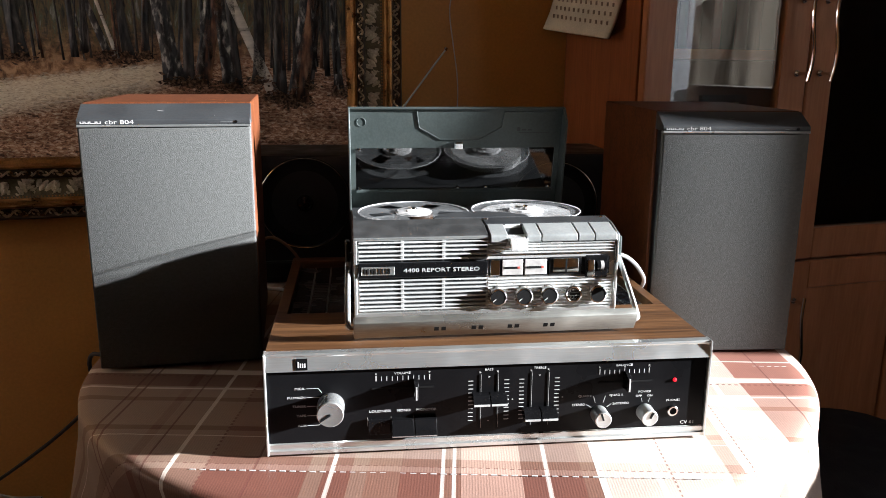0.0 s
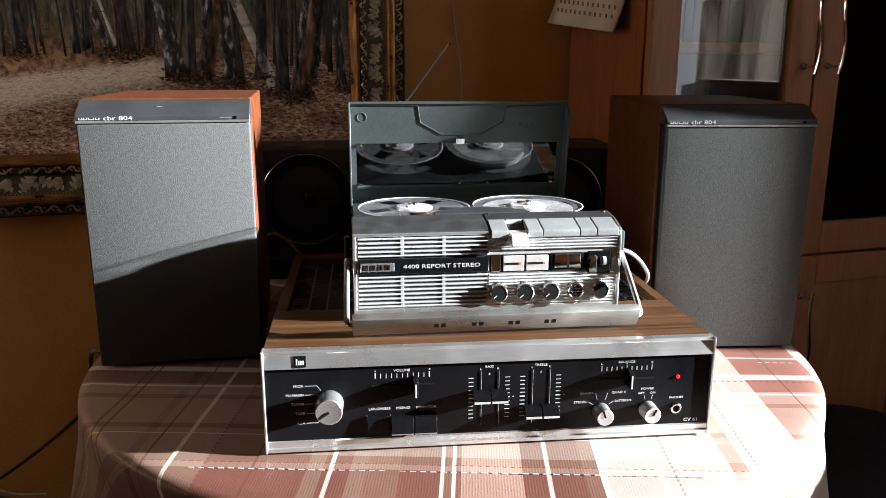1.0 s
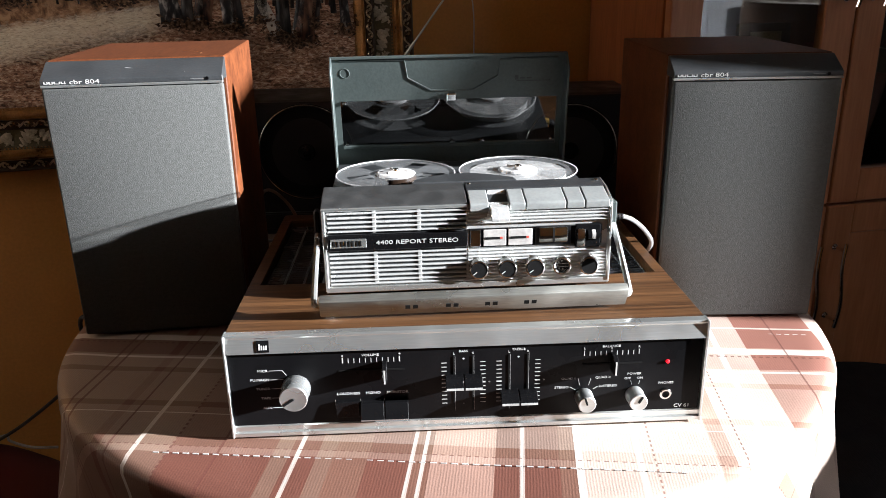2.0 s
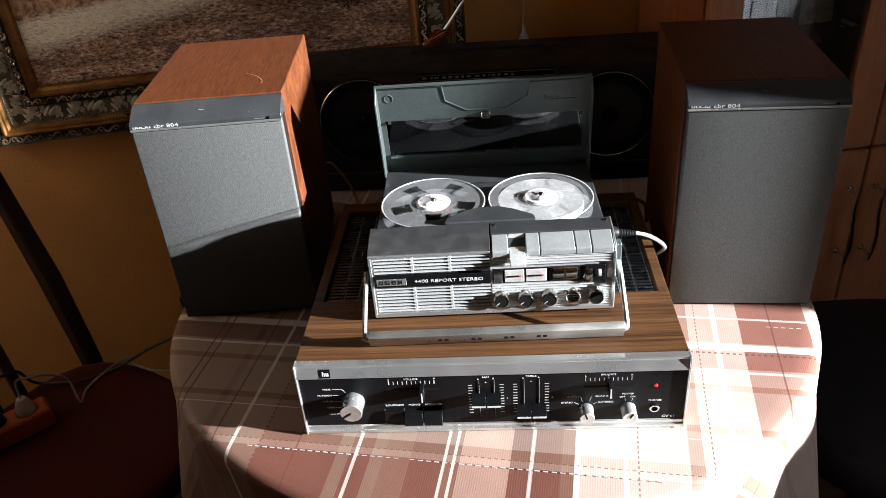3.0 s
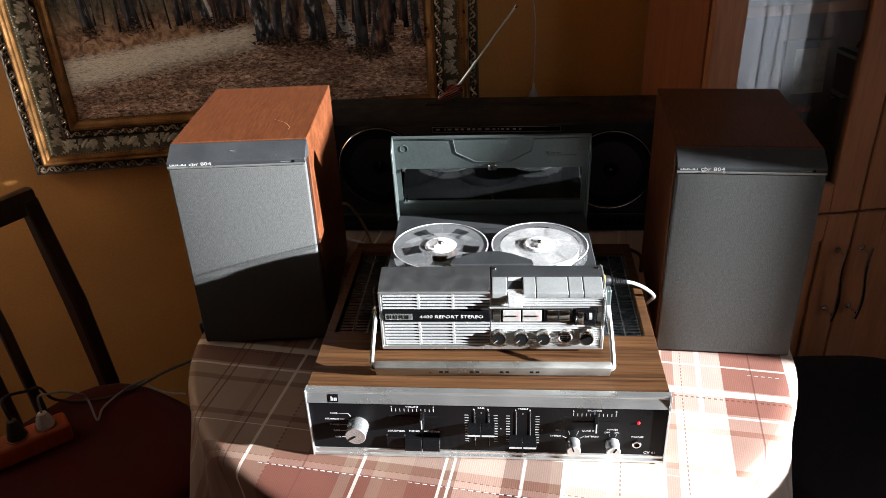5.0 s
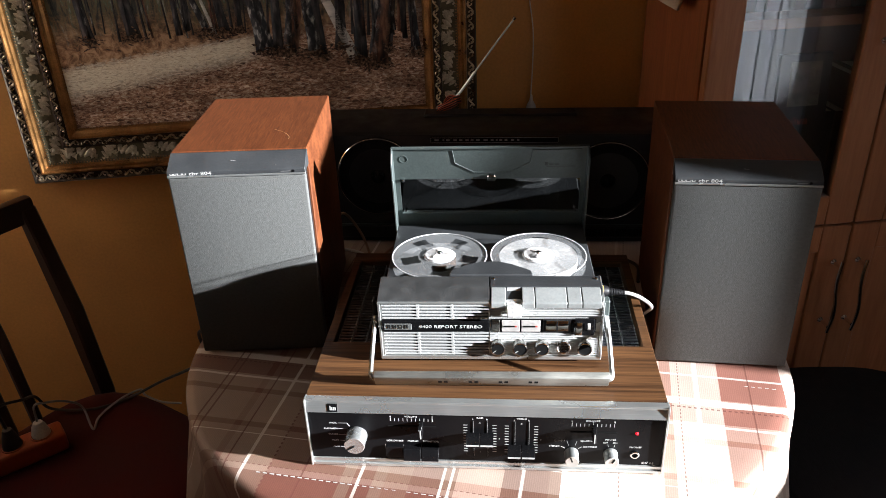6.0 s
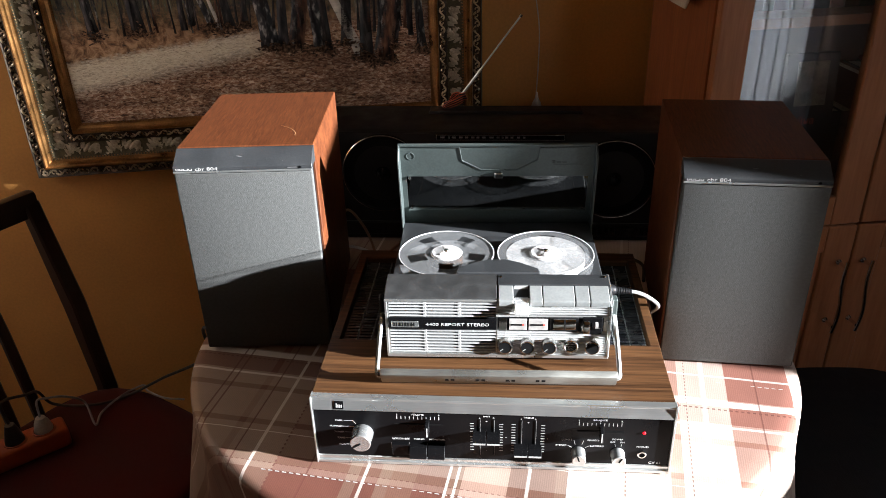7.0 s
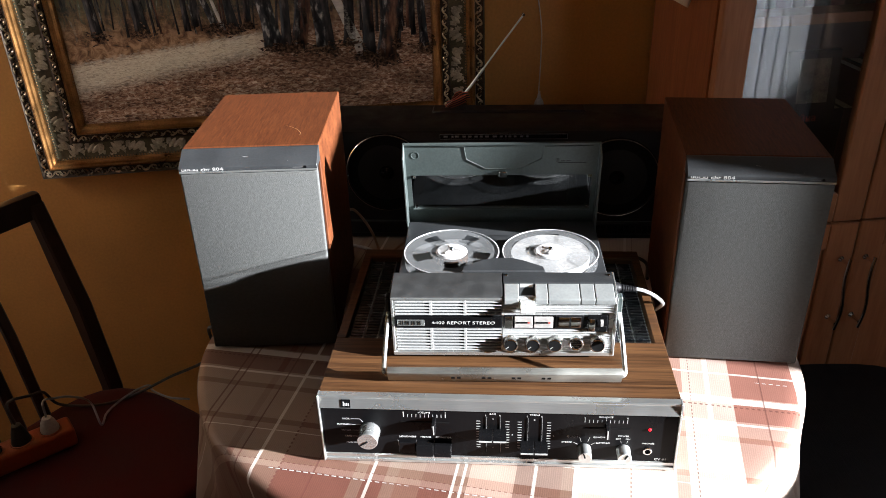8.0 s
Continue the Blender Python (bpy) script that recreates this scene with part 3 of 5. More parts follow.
def curtain(a, b, label):
    bm = bmesh.new()
    n = 140
    cols = []
    for i in range(n + 1):
        t = i / n
        y = a + (b - a) * t
        cols.append([bm.verts.new((E - 0.10 + 0.055 * math.sin(t * (b - a) * 62 + 0.8 * math.sin(t * 9)) + 0.012 * math.sin(t * 17 + k), y, z)) for k, z in enumerate((0.03, 0.9, 1.5, 2.1, 2.45))])
    for p, q in zip(cols, cols[1:]):
        for k in range(4):
            bm.faces.new((p[k], q[k], q[k + 1], p[k + 1]))
    ob = part("curtain", bm, CURTAIN)
    ob.matrix_world = ROOM
    return tagged(ob, label, "curtain")


curtain(-2.56, -1.93, "white tulle curtain drawn to the side of the window")

# ---------------------------------------------------------------- table
TABLE_C, TABLE_BACK = (0.0, 0.275), 0.80


def table_outline(grow, n=40):
    """Half oval in front, straight sides, round rear corners."""
    cx, cy = TABLE_C
    rl, rr, ry = 0.455 + grow, 0.437 + grow, 0.41 + grow
    pts = []
    for i in range(n + 1):
        a = math.pi + math.pi * i / n
        pts.append((cx + (rl if math.cos(a) < 0 else rr) * math.cos(a), cy + ry * math.sin(a)))
    back, c = TABLE_BACK + grow, 0.12
    for i in range(9):
        a = math.pi / 2 * i / 8
        pts.append((cx + rr - c + c * math.cos(a), back - c + c * math.sin(a)))
    for i in range(9):
        a = math.pi / 2 + math.pi / 2 * i / 8
        pts.append((cx - rl + c + c * math.cos(a), back - c + c * math.sin(a)))
    return pts


table = thing("round_table", pose(0, 0, 0), "round-fronted wooden dining table under a plaid cloth", "table")
part("tabletop", prism(bmesh.new(), table_outline(-0.012), "z", 0.715, 0.744), CHERRY, table)
for x, y in ((-0.24, 0.05), (0.27, 0.05), (-0.3, 0.66), (0.32, 0.66)):
    part("leg", lathe(bmesh.new(), [(0, 0), (0.022, 0), (0.026, 0.3), (0.034, 0.6), (0.034, 0.716), (0, 0.716)], 16, pose(x, y, 0)), CHERRY, table)


def tablecloth():
    rim = table_outline(0.0, 60)
    # even out the spacing along the rim
    dense = []
    for a, c in zip(rim, rim[1:] + rim[:1]):
        d = math.dist(a, c)
        k = max(1, round(d / 0.02))
        dense += [(a[0] + (c[0] - a[0]) * i / k, a[1] + (c[1] - a[1]) * i / k) for i in range(k)]
    n = len(dense)
    normals = []
    for i in range(n):
        ax, ay = dense[i - 1]
        bx, by = dense[(i + 1) % n]
        d = Vector((by - ay, ax - bx)).normalized()
        normals.append(d)
    bm = bmesh.new()
    uvl = bm.loops.layers.uv.new("UVMap")
    place = {}
    cx, cy = TABLE_C[0], 0.34

    def vert(co, uv):
        v = bm.verts.new(co)
        place[v] = uv
        return v
    rings = []
    top = 0.7515
    for s in (0.25, 0.5, 0.7, 0.82, 0.9, 0.95, 0.985):
        ring = []
        for x, y in dense:
            px, py = cx + (x - cx) * s, cy + (y - cy) * s
            wr = 0.0012 * noise.noise((px * 9, py * 9, 1.0)) + 0.0008 * noise.noise((px * 25, py * 25, 4.0)) if s > 0.3 else 0
            ring.append(vert((px, py, top + wr), (px, py)))
        rings.append(ring)
    arc = 0.0
    for drop, out, run in ((0.002, 0.003, 0.006), (0.006, 0.0055, 0.012), (0.02, 0.0065, 0.026), (0.05, 0.006, 0.055), (0.1, 0.010, 0.105), (0.17, 0.017, 0.175), (0.25, 0.024, 0.255), (0.33, 0.030, 0.335)):
        ring = []
        for i, (x, y) in enumerate(dense):
            a = math.atan2(y - cy, x - cx)
            fold = max(0, drop - 0.02) * (0.07 * math.sin(a * 11 + 0.6) + 0.05 * math.sin(a * 23 + 2.0))
            o = out + fold
            ring.append(vert((x + normals[i].x * o, y + normals[i].y * o, top - drop), (x + normals[i].x * run, y + normals[i].y * run)))
        rings.append(ring)
    mid = vert((cx, cy, top), (cx, cy))
    for i in range(n):
        bm.faces.new((mid, rings[0][i], rings[0][(i + 1) % n]))
    for p, q in zip(rings, rings[1:]):
        for i in range(n):
            j = (i + 1) % n
            bm.faces.new((p[i], q[i], q[j], p[j]))
    for f in bm.faces:
        for l in f.loops:
            l[uvl].uv = place[l.vert]
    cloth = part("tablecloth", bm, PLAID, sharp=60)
    sol = cloth.modifiers.new("thickness", "SOLIDIFY")
    sol.thickness, sol.offset = 0.0012, 1.0
    return tagged(cloth, "brick-red and cream plaid tablecloth draped over the table", "tablecloth")


cloth = tablecloth()
# raised white stitches along two woven lines
bm = bmesh.new()
for first, count, v in ((-0.335, 66, -0.0530), (0.290, 10, 0.2255)):
    for i in range(count):
        m = pose(0.0, 0.0, 0.7531, 0, 0, -CHECK_TURN) @ pose(first + i * 0.0093, v, 0)
        if math.hypot(m.translation.x / 0.44, min(0, m.translation.y - 0.275) / 0.40) < 0.97:
            box(bm, -0.0028, 0.0028, -0.0006, 0.0006, -0.0006, 0.0003, 0.0002, m)
ob = part("stitching", bm, WHITE_INK, cloth, "white thread stitches in a row")
ob["kind"] = "stuff"

# ---------------------------------------------------------------- painting on the rear wall
painting = thing("painting", pose(0, 0.86, 0, 0, 0, TURN) @ pose(-0.954, 0, 0.849), "framed oil painting of a birch wood in autumn", "painting")
PW, PH = 0.9185, 0.766


def moulding(name, bands, material, label=""):
    """A mitred ring: bands are (inset from the outer edge, depth in front of the wall side)."""
    bm = bmesh.new()
    rings = []
    for inset, dep in bands:
        rings.append([bm.verts.new((x, dep, z)) for x, z in ((inset, inset), (PW - inset, inset), (PW - inset, PH - inset), (inset, PH - inset))])
    for p, q in zip(rings, rings[1:]):
        for i in range(4):
            j = (i + 1) % 4
            bm.faces.new((p[i], p[j], q[j], q[i]))
    return part(name, bm, material, painting, label, sharp=25)


moulding("outer_moulding", [(0.0, 0.035), (0.0, 0.008), (0.004, 0.0), (0.009, 0.003), (0.016, 0.003), (0.021, 0.0)], BRONZE, "dark bronze moulding with scrolls")
moulding("gilt_moulding", [(0.021, 0.001), (0.023, -0.006), (0.026, -0.007), (0.0285, -0.002), (0.032, -0.001), (0.035, 0.004), (0.038, 0.005)], GOLD)
moulding("leaf_panel", [(0.038, 0.006), (0.045, 0.010), (0.058, 0.013), (0.071, 0.014)], OLIVE)
moulding("inner_moulding", [(0.071, 0.014), (0.072, 0.007), (0.076, 0.005), (0.086, 0.006), (0.088, 0.009)], BRONZE)
moulding("inner_gilt_moulding", [(0.088, 0.009), (0.090, 0.004), (0.094, 0.005), (0.098, 0.011), (0.103, 0.014), (0.108, 0.022)], GOLD)


def ring_walk(inset, step):
    """Places along a mitred ring: (x, z, angle of travel)."""
    sides = [((inset, inset), (PW - inset, inset)), ((PW - inset, inset), (PW - inset, PH - inset)), ((PW - inset, PH - inset), (inset, PH - inset)), ((inset, PH - inset), (inset, inset))]
    for (ax, az), (bx, bz) in sides:
        d = math.hypot(bx - ax, bz - az)
        k = round(d / step)
        for i in range(k):
            t = (i + 0.5) / k
            yield ax + (bx - ax) * t, az + (bz - az) * t, math.atan2(bz - az, bx - ax)


def scrolls(inset, dep, step, size):
    bm = bmesh.new()
    for k, (x, z, a) in enumerate(ring_walk(inset, step)):
        pts = []
        for i in range(15):
            t = i / 14 * 2 - 1
            r = 1 - abs(t) * 0.35
            pts.append((t * 0.62 * step * (1 if abs(t) < 0.75 else 1.5 - abs(t) * 0.66), size * math.sin(t * math.pi * 0.95) * r))
        for hook in (-1, 1):
            pts2 = [(hook * (0.30 * step + 0.13 * step * math.cos(u)), hook * (size * 0.1 + 0.5 * size * math.sin(u))) for u in [j * 0.7 for j in range(8)]]
            tube(bm, [(x + px * math.cos(a) - pz * math.sin(a), dep + 0.0005, z + px * math.sin(a) + pz * math.cos(a)) for px, pz in pts2], 0.0013, 5)
        tube(bm, [(x + px * math.cos(a) - pz * math.sin(a), dep, z + px * math.sin(a) + pz * math.cos(a)) for px, pz in pts], 0.0017, 5)
    return bm


ob = part("scrollwork", scrolls(0.0125, 0.0015, 0.027, 0.007), SILVER_GILT, painting, "rubbed gilt scroll ornament")
ob["kind"] = "stuff"
ob = part("scrollwork", scrolls(0.081, 0.004, 0.024, 0.0055), SILVER_GILT, painting, "rubbed gilt scroll ornament")
ob["kind"] = "stuff"
bm = bmesh.new()
for inset, dep, r in ((0.0405, 0.005, 0.0016), (0.1055, 0.016, 0.0017)):
    for x, z, a in ring_walk(inset, 0.0058):
        bmesh.ops.create_icosphere(bm, subdivisions=1, radius=r, matrix=Matrix.Translation((x, dep, z)))
ob = part("beading", bm, GOLD, painting, "row of small gilt beads")
ob["kind"] = "stuff"


def frame_leaf(bm, x, z, a, size, flip):
    """A lobed acanthus leaf lying on the panel."""
    outline = []
    lobes = 5
    for side in (1, -1):
        rng = range(lobes * 4 + 1) if side == 1 else range(lobes * 4, -1, -1)
        for i in rng:
            t = i / (lobes * 4)
            wdt = (0.06 + 0.50 * math.sin(math.pi * min(1, t * 1.05)) ** 0.8) * (0.38 + 0.62 * abs(math.sin(math.pi * t * lobes)))
            outline.append((t - 0.5, side * wdt * 0.62))
    base = Matrix.Translation((x, 0.0105, z)) @ pose(0, 0, 0, 0, -math.degrees(a) + flip, 0)
    spine = []
    lo, hi = [], []
    for px, pz in outline:
        bend = 0.10 * math.sin(px * 6)
        lo.append(bm.verts.new(base @ Vector((px * size, 0.002, (pz + bend) * size))))
    m = len(outline) // 2
    for i in range(m):
        px = outline[i][0]
        bend = 0.10 * math.sin(px * 6)
        spine.append(bm.verts.new(base @ Vector((px * size, -0.0025 - 0.0015 * math.sin(i * 2.2), bend * size))))
    for i in range(m - 1):
        bm.faces.new((lo[i], lo[i + 1], spine[i + 1], spine[i]))
        bm.faces.new((lo[-1 - i], spine[i], spine[i + 1], lo[-2 - i]))


bm = bmesh.new()
for k, (x, z, a) in enumerate(ring_walk(0.055, 0.041)):
    frame_leaf(bm, x, z, a, 0.046, 38 if k % 2 else -34)
    frame_leaf(bm, x + 0.010 * math.cos(a), z + 0.010 * math.sin(a), a, 0.026, -60 if k % 2 else 62)
ob = part("leaf_carving", bm, LEAF_CREAM, painting, "cream acanthus leaves in relief", sharp=80)
ob["kind"] = "stuff"

canvas = part("canvas", cube(0.107, PW - 0.107, 0.018, 0.024, 0.107, PH - 0.107), OIL, painting, "autumn birch wood painted in oils")
canvas.location = (0.0, 0.0, 0.0)


def trunk(base, top, w, material, lean=0.0):
    """One painted tree, a flat tapering stroke on the canvas."""
    bm = bmesh.new()
    n = 16
    rows = []
    for i in range(n + 1):
        t = i / n
        x, z = base[0] + (top[0] - base[0]) * t + lean * math.sin(math.pi * t), base[1] + (top[1] - base[1]) * t
        ww = w * (1.0 - 0.25 * t + (0.35 * (1 - t * 6) ** 2 if t < 0.16 else 0)) * (1 + 0.05 * math.sin(i * 1.9 + base[0] * 90))
        rows.append((bm.verts.new((x - ww / 2, 0.0172, z)), bm.verts.new((x + ww / 2, 0.0172, z))))
    for (a, b_), (c, d) in zip(rows, rows[1:]):
        bm.faces.new((a, b_, d, c))
    ob = part("painted_tree", bm, material, painting)
    sol = ob.modifiers.new("paint", "SOLIDIFY")
    sol.thickness = 0.0008
    return ob


def on_canvas(u, v):
    """Canvas place from fractions of a 600 by 270 grid whose foot is the canvas's foot."""
    return (0.954 - 0.733 + 0.00097 * u, 0.118 + (268 - v) * 0.001)


rng = random.Random(8)
for (bu, bv), tu, w, material, lean in (
        ((35, 108), 24, 0.022, DARK_BARK, 0.0), ((-52, 112), -60, 0.018, DARK_BARK, 0.0), ((178, 106), 138, 0.012, BIRCH, 0.004), ((192, 110), 160, 0.006, PALE_BIRCH, 0.0),
        ((212, 110), 198, 0.016, DARK_BARK, 0.0), ((240, 105), 245, 0.012, DARK_BARK, 0.0), ((122, 108), 118, 0.010, DARK_BARK, 0.0), ((288, 150), 262, 0.030, BIRCH, 0.004),
        ((312, 152), 318, 0.018, DARK_BARK, 0.0), ((334, 156), 368, 0.026, RED_BARK, 0.004), ((328, 154), 352, 0.013, BIRCH, 0.003), ((386, 160), 372, 0.022, BIRCH, 0.0),
        ((400, 162), 392, 0.016, DARK_BARK, 0.0), ((440, 150), 446, 0.020, DARK_BARK, 0.0), ((468, 176), 396, 0.020, PALE_BIRCH, -0.004), ((478, 180), 484, 0.022, DARK_BARK, 0.0),
        ((512, 188), 548, 0.030, RED_BARK, 0.004), ((500, 190), 524, 0.016, BIRCH, 0.006), ((536, 160), 560, 0.012, DARK_BARK, 0.0), ((594, 170), 584, 0.016, BIRCH, 0.0), ((572, 140), 566, 0.008, DARK_BARK, 0.0)):
    b0 = on_canvas(bu, bv)
    t0 = on_canvas(tu - (b0[1] - 0.3) * 0, 0)
    full = (PH - 0.112 - b0[1]) / (t0[1] - b0[1])
    t1 = (b0[0] + (t0[0] - b0[0]) * full, PH - 0.112)
    trunk(b0, t1, w, material, lean)
    if w > 0.011:
        # shaded leaves painted over the foot of the tree
        bm = bmesh.new()
        for i in range(44):
            x, z = b0[0] + w * rng.gauss(0, 0.6), b0[1] + rng.gauss(0.001, 0.0055)
            dx, dz, a = rng.uniform(0.003, 0.007), rng.uniform(0.0012, 0.0026), rng.uniform(-0.7, 0.7)
            ca, sa = math.cos(a), math.sin(a)
            quad = [bm.verts.new((x + ca * p - sa * q, 0.0163, z + sa * p + ca * q)) for p, q in ((-dx, 0), (0, -dz), (dx, 0), (0, dz))]
            bm.faces.new(quad)
        part("painted_litter", bm, FOOT_LEAVES, painting)["kind"] = "stuff"
# thin saplings deep in the wood
rng = random.Random(11)
for k in range(46):
    u = rng.uniform(-70, 600)
    v = rng.uniform(96, 118) + (25 if u > 430 else 0)
    b0 = on_canvas(u, v)
    trunk(b0, (b0[0] + rng.uniform(-0.03, 0.03), PH - 0.112), rng.uniform(0.0018, 0.0055), rng.choice((DARK_BARK, DARK_BARK, DARK_BARK, BIRCH, RED_BARK)), rng.uniform(-0.006, 0.006))

# ---------------------------------------------------------------- cable and plug on the wall
wall_cord = thing("wall_cord", ROOM, "thin white flex hanging down the wall with plug", "cable")
part("flex", tube(bmesh.new(), smooth_path([(0.03, -0.004, 2.2), (0.045, -0.004, 1.6), (0.066, -0.005, 1.30), (0.062, -0.006, 1.22), (0.070, -0.005, 1.16), (0.080, -0.005, 1.09), (0.080, -0.006, 1.02), (0.077, -0.008, 0.955)]), 0.0013, 7), WHITE_CABLE, wall_cord)
part("plug", lathe(bmesh.new(), [(0, 0.033), (0.002, 0.033), (0.004, 0.02), (0.009, 0.011), (0.012, 0.0), (0, 0)], 16, pose(0.077, -0.013, 0.925)), WHITE_CABLE, wall_cord)

# ---------------------------------------------------------------- glazed cabinet
cabinet = thing("glazed_cabinet", pose(0.368, 0.6706, 0, 0, 0, TURN), "tall cherry-veneer cabinet with glazed upper doors", "cabinet")
CW, CD, CH = 1.08, 0.285, 2.05
part("side_panel", cube(0.0, 0.018, 0.002, CD, 0, CH, 0.001), CHERRY_SHADED, cabinet)
part("side_panel", cube(CW - 0.018, CW, 0.002, CD, 0, CH, 0.001), CHERRY, cabinet)
part("back_panel", cube(0.018, CW - 0.018, CD - 0.012, CD - 0.004, 0.05, CH - 0.02), mat("brown_back_board", (0.075, 0.032, 0.016), 0.7), cabinet)
part("base", cube(0.018, CW - 0.018, 0.02, CD - 0.012, 0, 0.07), CHERRY, cabinet)
part("top_board", cube(-0.01, CW + 0.01, -0.02, CD, CH, CH + 0.025, 0.003), CHERRY, cabinet)
for z in (0.742, 1.14, 1.46, 1.75):
    part("shelf", cube(0.018, CW - 0.018, 0.01, CD - 0.012, z - 0.009, z + 0.009), CHERRY, cabinet)


def door_frame(x0, x1, z0, z1, l, r, t, b):
    """Two stiles and two rails in one welded frame with softened edges."""
    bm = bmesh.new()
    box(bm, x0, x0 + l, -0.020, 0.0, z0, z1, 0.0025)
    box(bm, x1 - r, x1, -0.020, 0.0, z0, z1, 0.0025)
    box(bm, x0 + l - 0.001, x1 - r + 0.001, -0.0195, -0.0005, z0, z0 + b, 0.0025)
    box(bm, x0 + l - 0.001, x1 - r + 0.001, -0.0195, -0.0005, z1 - t, z1, 0.0025)
    return bm


def bow_handle(parent, x, z0, z1):
    """A wavy bar on two knobs; z0 and z1 are the knobs' heights."""
    pts = []
    for i in range(25):
        t = i / 24
        pts.append((x + 0.0045 * math.sin(2 * math.pi * t), -0.050 - 0.004 * math.sin(math.pi * t), z0 - 0.014 + (z1 - z0 + 0.028) * t))
    h = part("handle", tube(bmesh.new(), pts, 0.0036, 10), CHROME, parent, "slim wavy chrome handle")
    for z in (z0, z1):
        part("post", lathe(bmesh.new(), [(0, 0), (0.0062, 0), (0.0068, 0.004), (0.005, 0.007), (0.0032, 0.009), (0.0032, 0.031), (0, 0.031)], 14, pose(x, -0.0195, z, 90, 0, 0)), CHROME, h)
    return h


DOORS = ((0.002, 0.3505, 0.058, 0.062), (0.3535, 0.702, 0.058, 0.058), (0.705, 1.078, 0.06, 0.06))
for k, (x0, x1, l, r) in enumerate(DOORS):
    d = part("glass_door", door_frame(x0, x1, 0.745, 2.03, l, r, 0.06, 0.062), CHERRY, cabinet)
    part("pane", cube(x0 + l - 0.004, x1 - r + 0.004, -0.012, -0.008, 0.802, 1.975), GLASS, d)
    d2 = part("lower_door", door_frame(x0, x1, 0.075, 0.740, l, r, 0.058, 0.06), CHERRY, cabinet)
    part("panel", cube(x0 + l - 0.003, x1 - r + 0.003, -0.013, -0.006, 0.13, 0.685), CHERRY, d2)
    hx = x1 - 0.025 if k == 0 else x0 + 0.025
    bow_handle(d, hx, 1.107, 1.238)
    bow_handle(d2, hx, 0.520, 0.660)


SPINES = [mat("book_cover_%s" % k, c, 0.55, dark=0.7, scale=30, bump=0.1) for k, c in (("brown", (0.09, 0.04, 0.025)), ("green", (0.03, 0.05, 0.035)), ("cream", (0.42, 0.36, 0.26)), ("black", (0.015, 0.014, 0.014)), ("maroon", (0.12, 0.02, 0.018)))]
CAB = cabinet.matrix_world
rng = random.Random(4)


def shelf_book(x, z, w, h, d, colour):
    """A closed book standing on its tail: cover, pages."""
    bk = thing("book", CAB @ pose(x, 0.07, z), "closed book standing in a shelf row", "book", group="books behind glass")
    bm = bmesh.new()
    box(bm, 0, 0.002, 0, d, 0, h, 0.0005)
    box(bm, w - 0.002, w, 0, d, 0, h, 0.0005)
    box(bm, 0.0005, w - 0.0005, -0.001, 0.0025, 0.0002, h - 0.0002, 0.0006)
    part("cover", bm, colour, bk)
    part("pages", cube(0.002, w - 0.002, 0.002, d - 0.004, 0.002, h - 0.003), PAPER, bk)


for z, x_from, x_to in ((0.751, 0.30, 0.68), (1.149, 0.05, 0.66)):
    x = x_from
    while x < x_to:
        w = rng.uniform(0.018, 0.038)
        shelf_book(x, z, w, rng.uniform(0.19, 0.27), 0.15, SPINES[rng.choice((0, 0, 1, 3, 3, 4))])
        x += w + 0.001
# an album standing face forward, with red lettering and a grey picture
album = thing("album", CAB @ pose(0.195, 0.045, 0.7515, -6, 0, 0), "dark album with red lettering leaning on books", "book")
part("cover", cube(0, 0.105, 0, 0.012, 0.0, 0.315, 0.001), SPINES[3], album)
part("picture", cube(0.022, 0.085, -0.0012, 0.0005, 0.215, 0.30), mat("grey_print", (0.24, 0.21, 0.16), 0.6, dark=0.4, scale=40), album, "grey printed picture")
words("ойна", 0.020, RED_INK, album, pose(0.045, -0.0014, 0.185))

# ---------------------------------------------------------------- calendar on the cabinet's side
calendar = thing("calendar", CAB @ pose(-0.001, 0.0, 0.0), "cream paper wall calendar with curled lower edge", "calendar")
bm = bmesh.new()
rows = []
for i in range(13):
    t = i / 12
    z = 1.166 + 0.40 * t
    off = -0.004 - 0.03 * max(0, 1 - t * 3.2) ** 2
    rows.append([bm.verts.new((off - 0.004 * math.sin(j / 6 * math.pi) - 0.022 * j / 6, 0.048 + 0.222 * j / 6, z + 0.024 * j / 6)) for j in range(7)])
for p, q in zip(rows, rows[1:]):
    for j in range(6):
        bm.faces.new((p[j], p[j + 1], q[j + 1], q[j]))
sheet = part("sheet", bm, PAPER, calendar)
sol = sheet.modifiers.new("leaves", "SOLIDIFY")
sol.thickness, sol.offset = 0.006, 0
bm = bmesh.new()
for r in range(5):
    for c in range(12):
        t = (r * 0.016 + 0.022) / 0.40
        z, y = 1.166 + 0.40 * t + 0.024 * (c + 0.6) / 12, 0.058 + 0.0165 * c
        off = -0.004 - 0.03 * max(0, 1 - t * 3.2) ** 2 - 0.004 * math.sin((y - 0.048) / 0.222 * math.pi) - 0.022 * (y - 0.045) / 0.222 - 0.0036
        box(bm, off - 0.0004, off + 0.0004, y, y + 0.006, z, z + 0.007)
ob = part("date_marks", bm, mat("grey_brown_print", (0.25, 0.18, 0.12), 0.7), calendar, "small printed date bars")
ob["kind"] = "stuff"

